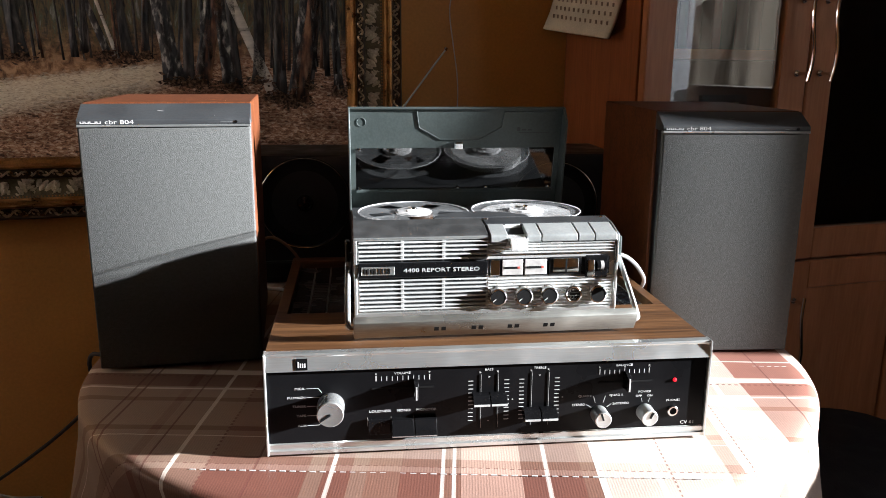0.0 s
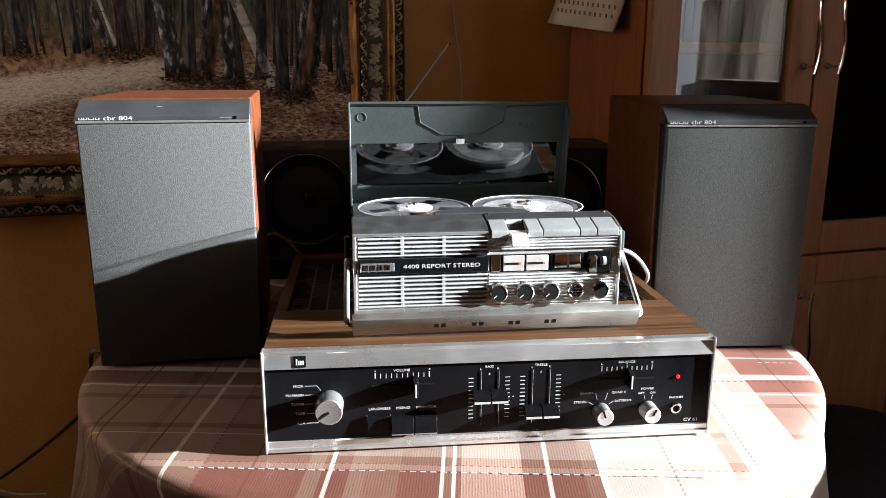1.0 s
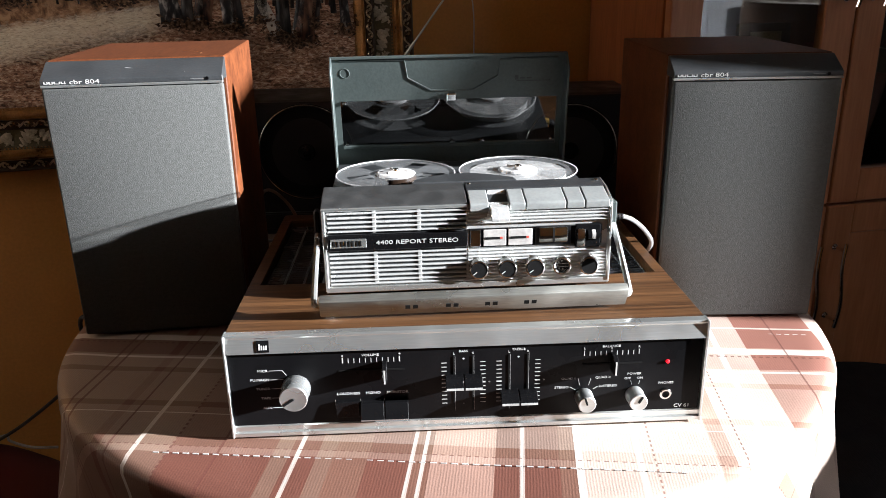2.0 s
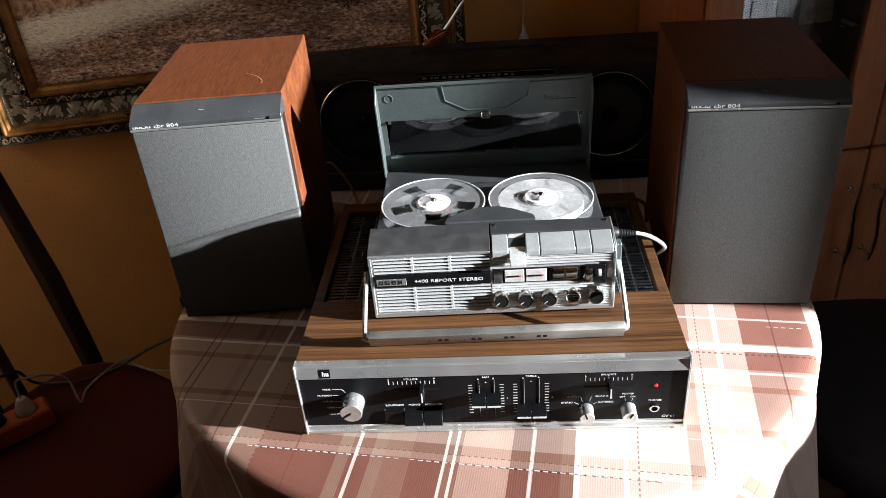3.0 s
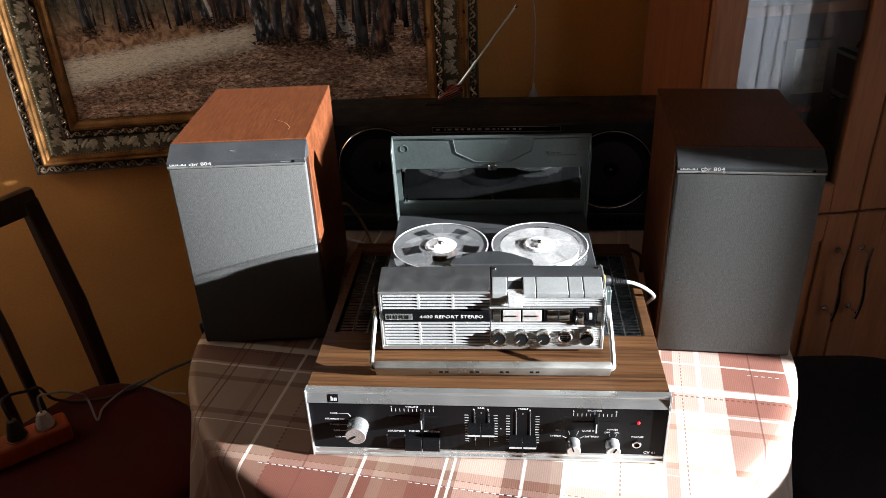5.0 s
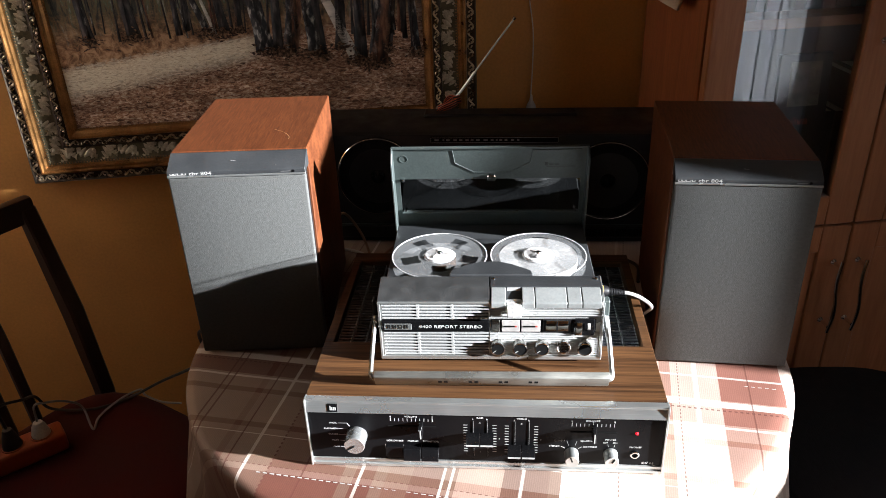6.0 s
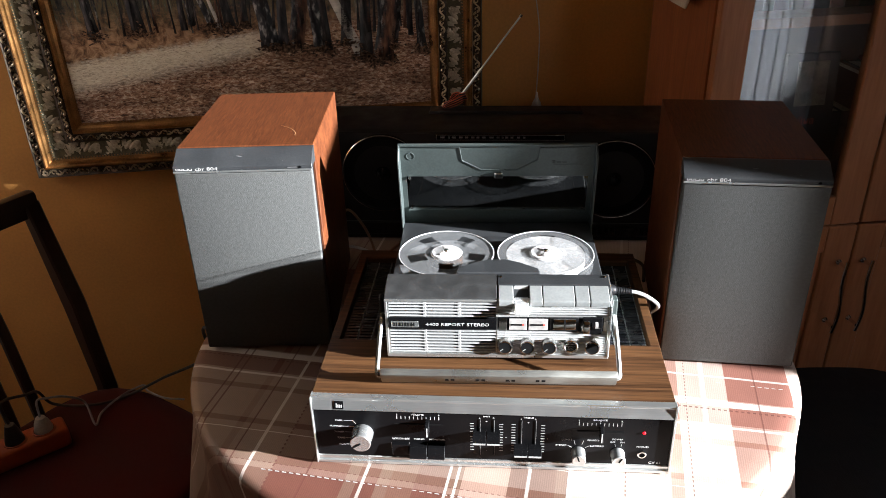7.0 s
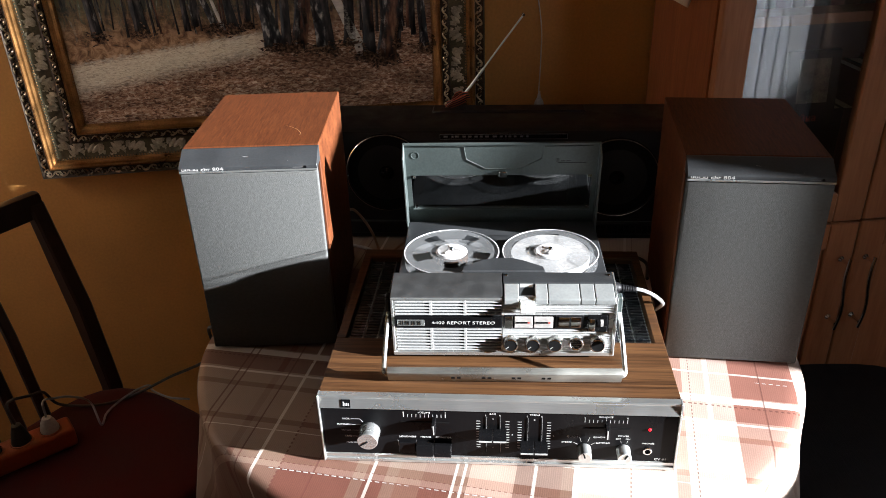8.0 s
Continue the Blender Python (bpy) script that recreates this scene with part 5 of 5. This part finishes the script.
part("lever", prism(bmesh.new(), [(-0.015, 0.0770), (-0.015, 0.0800), (-0.0060, 0.0890), (0.001, 0.0903), (0.018, 0.0885), (0.0225, 0.0990), (0.0235, 0.0960), (0.0235, 0.0860), (0.0, 0.0830), (-0.008, 0.0780)], "x", 0.0210, 0.0380, 0.0006), FACE_METAL, rec, "sunken bright slide lever")
part("side_plate", prism(bmesh.new(), [(-0.003, 0.0095), (-0.003, 0.0912), (0.0225, 0.0990), (0.046, 0.1015), (0.052, 0.0985), (0.052, 0.0095)], "x", RX - 0.0022, RX, 0.0005), ALU, rec)
# deck
part("deck", cube(-RX + 0.002, RX - 0.002, 0.050, 0.234, 0.076, 0.0805, 0.001), CAP_PLASTIC, rec)
hc = bmesh.new()
pts = [(-0.052, 0.050), (0.055, 0.050), (0.053, 0.062), (0.030, 0.078), (0.012, 0.086), (-0.010, 0.086), (-0.030, 0.078), (-0.050, 0.062)]
prism(hc, pts, "z", 0.0805, 0.1010, 0.0015)
part("head_cover", hc, CAP_PLASTIC, rec)


def reel(x, name_label, spin, wound, tape):
    rl = thing("tape_reel", rec.matrix_world @ pose(x, 0.109, 0.0), name_label, "tape reel", group="tape reels")
    part("spindle", lathe(bmesh.new(), [(0.004, 0.0805), (0.004, 0.1005), (0.003, 0.1025), (0, 0.103)], 12), CHROME, rl)
    part("hub", lathe(bmesh.new(), [(0.0045, 0.0835), (0.020, 0.0835), (0.020, 0.0965), (0.0215, 0.0972), (0.019, 0.0990), (0.012, 0.0992), (0.010, 0.1005), (0.0045, 0.1008)], 36), HUB_PLASTIC, rl, "milky plastic hub")
    for i in range(3):
        part("hub_claw", cube(-0.0016, 0.0016, 0.004, 0.0135, 0.0985, 0.1012, 0.0005, m=pose(0, 0, 0, 0, 0, spin + 120 * i)), METER_WHITE, rl)
    part("tape_pack", lathe(bmesh.new(), [(0.0202, 0.0842), (wound, 0.0842), (wound, 0.0955), (0.0202, 0.0955)], 48), tape, rl, "wound tape")
    for z, cut in ((0.0825, False), (0.0968, True)):
        bm = bmesh.new()
        na, radii = 180, (0.0195, 0.0250, 0.0290, 0.0350, 0.0410, 0.0470, 0.0525, 0.0580, 0.0635)
        grid = [[bm.verts.new((r * math.cos(2 * math.pi * i / na), r * math.sin(2 * math.pi * i / na), z)) for i in range(na)] for r in radii]
        for k in range(len(radii) - 1):
            for i in range(na):
                ang = (360 * (i + 0.5) / na - spin) % 72
                if 2 <= k <= 5 and abs(ang - 36) < math.degrees(math.asin(0.0098 / (0.5 * (radii[k] + radii[k + 1])))):
                    continue
                j = (i + 1) % na
                bm.faces.new((grid[k][i], grid[k + 1][i], grid[k + 1][j], grid[k][j]))
        bmesh.ops.solidify(bm, geom=bm.faces[:], thickness=0.0012)
        part("flange", bm, REEL_PLASTIC, rl, "clear plastic flange with five windows")
    bm = bmesh.new()
    tube(bm, [(0.0634 * math.cos(i * math.pi / 40), 0.0634 * math.sin(i * math.pi / 40), 0.0976) for i in range(80)], 0.0006, 6, closed=True)
    part("rim", bm, HUB_PLASTIC, rl)
    return rl


reel(-0.0675, "clear plastic tape reel with little tape wound on", 20, 0.0222, TAPE_BROWN)
# the pack's pale colour stands in for the sun's glare on this reel
reel(0.0645, "clear plastic tape reel with pack coloured pale for sun glare", 48, 0.052, mat("pale_glare_pack", (0.36, 0.36, 0.355), 0.25, scale=30, bump=0.1))

# raised lid
lid = part("lid", bmesh.new(), GREY_METAL, rec)
bm = bmesh.new()
LZ0, LZ1 = 0.060, 0.2115
box(bm, -RX, RX, 0.2385, 0.2415, 0.158, LZ1, 0.0006)
box(bm, -RX, RX, 0.2385, 0.2415, LZ0, 0.1030, 0.0006)
box(bm, -RX, -0.1300, 0.2385, 0.2415, 0.1025, 0.1585)
box(bm, 0.1300, RX, 0.2385, 0.2415, 0.1025, 0.1585)
for s in (-1, 1):
    prism(bm, [(0.240, LZ0), (0.240, LZ1), (0.236, LZ1), (0.218, 0.198), (0.213, LZ0)], "x", s * RX, s * (RX - 0.0022), 0.0004)
prism(bm, [(0.240, LZ1), (0.236, LZ1), (0.236, LZ1 - 0.0022), (0.240, LZ1 - 0.0022)], "x", -RX, RX)
bm.to_mesh(lid.data)
bm.free()
for p in lid.data.polygons:
    p.use_smooth = True
lid.data.set_sharp_from_angle(angle=radians(30))
lid["label"] = "raised grey lid with smoked window"
part("window", cube(-0.131, 0.131, 0.2395, 0.2410, 0.1025, 0.1585), SMOKED, lid, "smoked see-through window")
part("ridge", tube(bmesh.new(), [(-0.128, 0.2384, 0.2075), (-0.0525, 0.2384, 0.2065), (-0.0495, 0.2384, 0.185), (-0.0220, 0.2384, 0.1695), (0.0285, 0.2384, 0.1690), (0.0575, 0.2384, 0.1855), (0.0605, 0.2384, 0.2050), (0.128, 0.2384, 0.2060)], 0.0011, 6), GREY_METAL, lid)
part("ring", tube(bmesh.new(), [(-0.1225 + 0.0055 * math.cos(i * math.pi / 10), 0.2384, 0.1925 + 0.0055 * math.sin(i * math.pi / 10)) for i in range(20)], 0.0006, 5, closed=True), GREY_METAL, lid)
part("catch", cube(-0.0035, 0.0085, 0.2330, 0.2388, 0.1565, 0.1665, 0.0015), CHROME, lid, "small chrome catch")
part("ledge", cube(-0.130, 0.130, 0.2345, 0.2388, 0.0995, 0.1030, 0.0006), GREY_METAL, lid)
part("ledge", cube(-0.130, 0.130, 0.2345, 0.2388, 0.0690, 0.0720, 0.0006), GREY_METAL, lid)
for x, z in ((-0.125, 0.157), (-0.125, 0.104), (0.003, 0.104), (0.040, 0.104), (0.125, 0.104)):
    part("rivet", lathe(bmesh.new(), [(0.0026, 0), (0.0022, 0.003), (0, 0.0036)], 10, pose(x, 0.2388, z, 90, 0, 0)), CHROME, lid)
bm = bmesh.new()
for x0, x1, z0, z1 in ((0.078, 0.082, 0.180, 0.185), (0.084, 0.090, 0.181, 0.1825), (0.080, 0.120, 0.178, 0.1787), (0.092, 0.098, 0.181, 0.1825)):
    box(bm, x0, x1, 0.2380, 0.2388, z0, z1)
part("stamped_bars", bm, CAP_PLASTIC, lid)

# the lid stands a little short of upright
lid.matrix_basis = pose(0, 0.2385, 0.10, 10, 0, 0) @ pose(0, -0.2385, -0.10)

# carrying bail folded down in front
bail = part("bail", cube(-0.141, 0.1425, 0.0, 0.0095, 0.0, 0.0215, 0.0014, seg=2), BAIL_METAL, rec, "flat dull metal carrying bar")
bail.matrix_basis = pose(0, -0.0495, 0.0022, 28, 0, 0)
for k, x in enumerate((-0.063, -0.026, 0.010, 0.046)):
    bm = bmesh.new()
    box(bm, x, x + 0.0045, -0.0004, 0.0004, 0.0085, 0.0132)
    box(bm, x + 0.0070, x + 0.0115, -0.0004, 0.0004, 0.0085, 0.0132)
    part("mark", bm, BLACK_INK, bail)
for s in (-1, 1):
    x = 0.1445 * s
    part("bail_arm", tube(bmesh.new(), smooth_path([(s * 0.1405, -0.0490, 0.0120), (s * 0.1455, -0.0480, 0.0140), (s * 0.1462, -0.040, 0.0210), (s * 0.1455, -0.010, 0.0450), (s * 0.1440, 0.018, 0.0680)], 5), 0.0030, 8), ALU, rec)
    part("arm_sleeve", cube(x - 0.0028, x + 0.0028, 0.010, 0.023, 0.0520, 0.0860, 0.0015), BLACK_PLASTIC if s < 0 else GREY_METAL, rec)
    part("pivot", lathe(bmesh.new(), [(0, 0), (0.007, 0), (0.007, 0.004), (0, 0.005)], 16, pose(s * RX, 0.018, 0.066, 0, 90 * s, 0)), GREY_METAL, rec)

# plug and lead at the recorder's side
lead = thing("din_lead", rec.matrix_world, "grey audio lead with black plug in the recorder", "cable")
part("plug", lathe(bmesh.new(), [(0, 0), (0.0075, 0), (0.0078, 0.016), (0.0065, 0.020), (0, 0.020)], 18, pose(RX, 0.102, 0.046, 0, 96, 4)), BLACK_PLASTIC, lead)
part("collar", lathe(bmesh.new(), [(0.0081, 0.002), (0.0081, 0.013), (0.0078, 0.013)], 18, pose(RX, 0.102, 0.046, 0, 96, 4)), YELLOW, lead, "yellow plug collar")
for k in range(7):
    part("strain_relief_ring", lathe(bmesh.new(), [(0.0030, 0), (0.0054 - 0.0003 * k, 0.0004), (0.0054 - 0.0003 * k, 0.0022), (0.0030, 0.0026)], 14, pose(RX + 0.020 + 0.0034 * k, 0.1034 + 0.0003 * k, 0.0438 - 0.0005 * k, 0, 97, 5)), BLACK_PLASTIC, lead)
part("flex", tube(bmesh.new(), smooth_path([(RX + 0.018, 0.1034, 0.0440), (RX + 0.045, 0.106, 0.0400), (RX + 0.062, 0.114, 0.030), (RX + 0.078, 0.126, 0.014), (RX + 0.0895, 0.140, -0.004), (RX + 0.092, 0.17, -0.030), (RX + 0.092, 0.22, -0.070), (RX + 0.088, 0.27, -0.093), (RX + 0.06, 0.34, -0.099)]), 0.0025, 10), GREY_CABLE, lead)

# ---------------------------------------------------------------- portable stereo behind
boom = thing("portable_stereo", pose(-0.005, 0.613, 0.7535), "black portable stereo with two round loudspeakers", "portable stereo")
BX = 0.322
part("case", prism(bmesh.new(), [(0.004, 0.0), (0.0, 0.006), (0.0, 0.200), (0.004, 0.2165), (0.018, 0.2190), (0.150, 0.2205), (0.155, 0.2150), (0.155, 0.0)], "x", -BX, BX, 0.002), BLACK_PLASTIC, boom)
for x, z in ((-0.209, 0.1375), (0.217, 0.1280)):
    sp = part("woofer", lathe(bmesh.new(), [(0.078, 0), (0.078, 0.003), (0.0745, 0.0035), (0.073, 0.001), (0.060, 0.0012), (0.030, -0.0), (0.0, 0.0005)], 56, pose(x, 0.001, z, 90, 0, 0)), BLACK_RECESS, boom, "black speaker cone")
    part("ring", tube(bmesh.new(), [(x + 0.0755 * math.cos(i * math.pi / 36), -0.0035, z + 0.0755 * math.sin(i * math.pi / 36)) for i in range(72)], 0.0011, 6, closed=True), CHROME, sp, "thin bright ring")
    part("dust_cap", lathe(bmesh.new(), [(0.014, 0), (0.012, 0.004), (0.006, 0.007), (0, 0.008)], 24, pose(x, 0.0, z, 90, 0, 0)), BLACK_GLOSS, sp)
tuner = part("dial", cube(-0.108, 0.125, -0.002, 0.004, 0.2040, 0.2150, 0.0005), BLACK_GLOSS, boom)
bm = bmesh.new()
for z in (0.2048, 0.2140):
    box(bm, -0.107, 0.124, -0.0026, -0.0018, z - 0.0003, z + 0.0003)
for x in (-0.107, 0.1235):
    box(bm, x, x + 0.0006, -0.0026, -0.0018, 0.2048, 0.2140)
rng = random.Random(2)
x = -0.100
while x < 0.05:
    w = rng.uniform(0.003, 0.008)
    box(bm, x, x + w, -0.0026, -0.0018, 0.2080, 0.2112)
    x += w + rng.uniform(0.003, 0.007)
part("dial_print", bm, mat("faded_ink", (0.22, 0.22, 0.22), 0.6), tuner)
part("cassette_door", cube(-0.10, 0.13, -0.004, 0.001, 0.03, 0.160, 0.003), BLACK_GLOSS, boom)
part("lower_panel", cube(-BX + 0.004, BX - 0.004, -0.003, 0.001, 0.012, 0.036, 0.001), BLACK_PLASTIC, boom)
for i in range(14):
    part("key", cube(0.15 + 0.011 * i, 0.159 + 0.011 * i, -0.006, -0.002, 0.016, 0.031, 0.001), BLACK_GLOSS, boom)
part("handle_hump", cube(-0.13, 0.165, 0.100, 0.140, 0.216, 0.2240, 0.003), BLACK_PLASTIC, boom)
for a, b in ((-0.318, -0.135), (0.17, 0.318)):
    part("bright_edge", cube(a, b, -0.0025, 0.0, 0.0385, 0.0395), GREY_METAL, boom)
ant = part("antenna", tube(bmesh.new(), [(-0.090, 0.146, 0.2170), (-0.054, 0.148, 0.2620), (-0.031, 0.149, 0.2930)], 0.0028, 10), ALU, boom, "telescopic chrome aerial")
part("thin_section", tube(bmesh.new(), [(-0.031, 0.149, 0.2930), (0.014, 0.151, 0.3530), (0.043, 0.153, 0.3910)], 0.0018, 8), ALU, ant)
part("tip", lathe(bmesh.new(), [(0, 0), (0.0032, 0.001), (0.0032, 0.006), (0, 0.007)], 10, pose(0.042, 0.153, 0.390, 0, 36, 0)), CHROME, ant)


def ribbon_cloth():
    m = bpy.data.materials.new("striped_ribbon")
    m.use_nodes = True
    nt, b = m.node_tree, m.node_tree.nodes["Principled BSDF"]
    uv, sx, rp = nt.nodes.new("ShaderNodeUVMap"), nt.nodes.new("ShaderNodeSeparateXYZ"), nt.nodes.new("ShaderNodeValToRGB")
    nt.links.new(uv.outputs[0], sx.inputs[0])
    nt.links.new(sx.outputs["Y"], rp.inputs[0])
    rp.color_ramp.interpolation = "CONSTANT"
    el = rp.color_ramp.elements
    el[0].position, el[0].color = 0.0, (0.55, 0.10, 0.03, 1)
    el[1].position, el[1].color = 0.1, (0.015, 0.012, 0.012, 1)
    for p, c in ((0.3, 1), (0.4, 0), (0.6, 1), (0.7, 0), (0.9, 1)):
        el.new(p).color = (0.55, 0.10, 0.03, 1) if c else (0.015, 0.012, 0.012, 1)
    nt.links.new(rp.outputs[0], b.inputs["Base Color"])
    b.inputs["Roughness"].default_value = 0.6
    return m


RIBBON = ribbon_cloth()
ribbon = thing("ribbon", boom.matrix_world @ pose(-0.089, 0.136, 0.2215), "orange and black striped ribbon tied round the aerial", "ribbon")


def strip(path, w, lean):
    bm = bmesh.new()
    uvl = bm.loops.layers.uv.new("UVMap")
    pts = smooth_path(path, 6)
    rows = []
    for i, p in enumerate(pts):
        t = i / (len(pts) - 1)
        up = Vector((0.35 * math.sin(t * 5 + lean), -0.3, 1)).normalized() * w / 2
        rows.append((bm.verts.new(p - up), bm.verts.new(p + up)))
    for i, ((a, b), (c, d)) in enumerate(zip(rows, rows[1:])):
        f = bm.faces.new((a, c, d, b))
        for l, uvc in zip(f.loops, ((i, 0), (i + 1, 0), (i + 1, 1), (i, 1))):
            l[uvl].uv = uvc
    ob = part("loop", bm, RIBBON, ribbon)
    s = ob.modifiers.new("thickness", "SOLIDIFY")
    s.thickness = 0.0008


strip([(-0.014, -0.006, 0.004), (0.0, -0.013, 0.014), (0.016, -0.008, 0.022), (0.030, -0.004, 0.024)], 0.017, 0.0)
strip([(-0.018, -0.012, 0.0), (-0.006, -0.016, 0.008), (0.010, -0.014, 0.014), (0.024, -0.010, 0.020)], 0.015, 1.0)
strip([(-0.004, -0.008, 0.014), (0.006, -0.006, 0.024), (0.018, -0.005, 0.026), (0.010, -0.010, 0.014)], 0.013, 2.0)

# leads lying behind the amplifier
for name, pts, r, material, label in (
        ("audio_lead", [(-0.30, 0.59, 0.80), (-0.275, 0.55, 0.845), (-0.245, 0.50, 0.852), (-0.215, 0.45, 0.835), (-0.195, 0.40, 0.80), (-0.19, 0.385, 0.775)], 0.0024, BROWN_CABLE, "thin brown audio lead curving behind the amplifier"),
        ("audio_lead", [(-0.10, 0.56, 0.775), (-0.14, 0.52, 0.81), (-0.175, 0.45, 0.822), (-0.20, 0.41, 0.80), (-0.205, 0.392, 0.77)], 0.0024, BROWN_CABLE, "thin brown audio lead looping behind the amplifier"),
        ("mains_lead", [(-0.30, 0.58, 0.757), (-0.25, 0.56, 0.757), (-0.20, 0.51, 0.758), (-0.15, 0.54, 0.757), (-0.10, 0.51, 0.757), (-0.05, 0.53, 0.757)], 0.0028, GREY_CABLE, "pale mains lead lying on the tablecloth"),
        ("mains_lead", [(0.14, 0.56, 0.758), (0.18, 0.53, 0.757), (0.22, 0.55, 0.757), (0.26, 0.52, 0.757), (0.255, 0.46, 0.757)], 0.0030, RUBBER, "black lead lying behind the recorder")):
    ob = part(name, tube(bmesh.new(), smooth_path(pts), r, 8), material)
    tagged(ob, label, "cable")

# ---------------------------------------------------------------- chair with power strip
chair = thing("chair", pose(-0.751, 0.306, 0, 0, 0, -28), "dark wooden chair with dark red upholstered seat", "chair")


def cushion(bm, rx, ry, z, h, n=36):
    prof = [(1.0, 0.0), (1.02, 0.35), (0.99, 0.7), (0.93, 0.92), (0.8, 1.0), (0.4, 1.06), (0.0, 1.08)]
    rings = []
    for s, t in prof:
        ring = []
        for i in range(n):
            a = 2 * math.pi * i / n
            c, d = math.cos(a), math.sin(a)
            e = (abs(c) ** 3.2 + abs(d) ** 3.2) ** (-1 / 3.2)
            ring.append(bm.verts.new((rx * e * c * s, ry * e * d * s, z + h * t)))
        rings.append(ring)
        if s == 0:
            break
    for p, q in zip(rings, rings[1:]):
        for i in range(n):
            j = (i + 1) % n
            bm.faces.new((p[i], p[j], q[j], q[i]))
    bmesh.ops.remove_doubles(bm, verts=bm.verts[:], dist=1e-5)
    return bm


part("seat", cushion(bmesh.new(), 0.215, 0.205, 0.405, 0.035), RED_VELVET, chair, "dark red padded seat")
part("seat_frame", cube(-0.20, 0.20, -0.19, 0.19, 0.365, 0.405, 0.006), DARK_WOOD, chair)
for x, y in ((0.175, -0.165), (0.175, 0.165)):
    part("leg", tube(bmesh.new(), [(x, y, 0), (x, y, 0.2), (x - 0.003, y, 0.42)], 0.015, 10, taper=0.02), DARK_WOOD, chair)
for y in (-0.18, 0.18):
    bm = bmesh.new()
    prism(bm, [(-0.225, 0.0), (-0.195, 0.0), (-0.175, 0.42), (-0.205, 0.62), (-0.274, 0.835), (-0.302, 0.835), (-0.244, 0.60), (-0.210, 0.42)], "y", y - 0.016, y + 0.016, 0.004)
    part("back_post", bm, DARK_WOOD, chair)
part("top_rail", cube(-0.302, -0.274, -0.196, 0.196, 0.80, 0.855, 0.01, seg=2), DARK_WOOD, chair)
for y in (-0.07, -0.018, 0.034):
    part("slat", prism(bmesh.new(), [(-0.205, 0.40), (-0.190, 0.40), (-0.225, 0.62), (-0.280, 0.81), (-0.295, 0.81), (-0.240, 0.61)], "y", y - 0.010, y + 0.010, 0.003), DARK_WOOD, chair)

power = thing("power_strip", pose(-0.869, 0.318, 0.4425, 0, 0, 42), "orange plastic power strip lying on the chair seat", "power strip")
part("housing", cube(-0.138, 0.072, -0.026, 0.026, 0.0, 0.040, 0.007, seg=3), ORANGE, power)
for x in (-0.115, -0.065, -0.015, 0.035):
    s = part("socket", lathe(bmesh.new(), [(0.0205, 0.0), (0.0205, 0.0025), (0.0185, 0.003), (0.0175, 0.0008), (0, 0.0008)], 24, pose(x, 0, 0.0395)), ORANGE, power)
    part("well", lathe(bmesh.new(), [(0.0172, 0.0), (0.0172, 0.0012), (0, 0.0012)], 20, pose(x, 0, 0.0395)), BLACK_RECESS, s)
STRIP_M = power.matrix_world
plug_w = thing("mains_plug", STRIP_M @ pose(0.035, 0, 0.041), "white round mains plug in the power strip", "plug")
part("body", lathe(bmesh.new(), [(0.0, 0.03), (0.008, 0.028), (0.013, 0.018), (0.0165, 0.004), (0.0165, 0), (0, 0)], 20), WHITE_CABLE, plug_w)
INV = plug_w.matrix_world.inverted()
part("flex", tube(bmesh.new(), smooth_path([(0.0, 0.0, 0.028), (0.004, 0.006, 0.060)] + [tuple(INV @ Vector(p)) for p in ((-0.841, 0.375, 0.530), (-0.820, 0.393, 0.520), (-0.807, 0.426, 0.480), (-0.780, 0.400, 0.446), (-0.785, 0.437, 0.446), (-0.768, 0.490, 0.446), (-0.738, 0.525, 0.446), (-0.719, 0.507, 0.446), (-0.676, 0.487, 0.446), (-0.633, 0.484, 0.446))]), 0.0022, 8), GREY_CABLE, plug_w)
plug_b = thing("mains_plug", STRIP_M @ pose(-0.015, 0, 0.041), "black round mains plug in the power strip", "plug")
part("body", lathe(bmesh.new(), [(0.0, 0.04), (0.008, 0.038), (0.013, 0.022), (0.0165, 0.006), (0.0165, 0), (0, 0)], 20), RUBBER, plug_b)
INV = plug_b.matrix_world.inverted()
part("flex", tube(bmesh.new(), smooth_path([(0.0, 0.0, 0.036), (0.0, 0.02, 0.075)] + [tuple(INV @ Vector(p)) for p in ((-0.890, 0.382, 0.530), (-0.899, 0.428, 0.500), (-0.889, 0.450, 0.452), (-0.808, 0.459, 0.447), (-0.751, 0.494, 0.447), (-0.666, 0.483, 0.500), (-0.50, 0.34, 0.66), (-0.475, 0.30, 0.745), (-0.455, 0.285, 0.7575), (-0.44, 0.30, 0.7565))]), 0.0028, 8), RUBBER, plug_b)
plug_c = thing("mains_plug", STRIP_M @ pose(-0.065, 0, 0.041), "black moulded mains plug standing in the power strip", "plug")
part("body", cube(-0.014, 0.014, -0.014, 0.014, 0, 0.035, 0.005, seg=2), RUBBER, plug_c)
part("flex", tube(bmesh.new(), smooth_path([(0.0, 0.0, 0.033), (-0.005, 0.03, 0.10), (-0.02, 0.06, 0.16), (-0.04, 0.10, 0.22)]), 0.0036, 8), RUBBER, plug_c)

# ---------------------------------------------------------------- black seat in front of the cabinet
stool = thing("padded_stool", pose(0.66, 0.37, 0, 0, 0, 3), "black padded stool standing before the cabinet", "stool")
part("seat", cushion(bmesh.new(), 0.20, 0.225, 0.44, 0.06, 40), SEAT_BLACK, stool, "black ribbed fabric seat")
for x, y in ((-0.12, -0.17), (0.12, -0.17), (-0.12, 0.17), (0.12, 0.17)):
    part("leg", tube(bmesh.new(), [(x * 1.15, y * 1.1, 0), (x, y, 0.44)], 0.011, 10), BLACK_PLASTIC, stool)
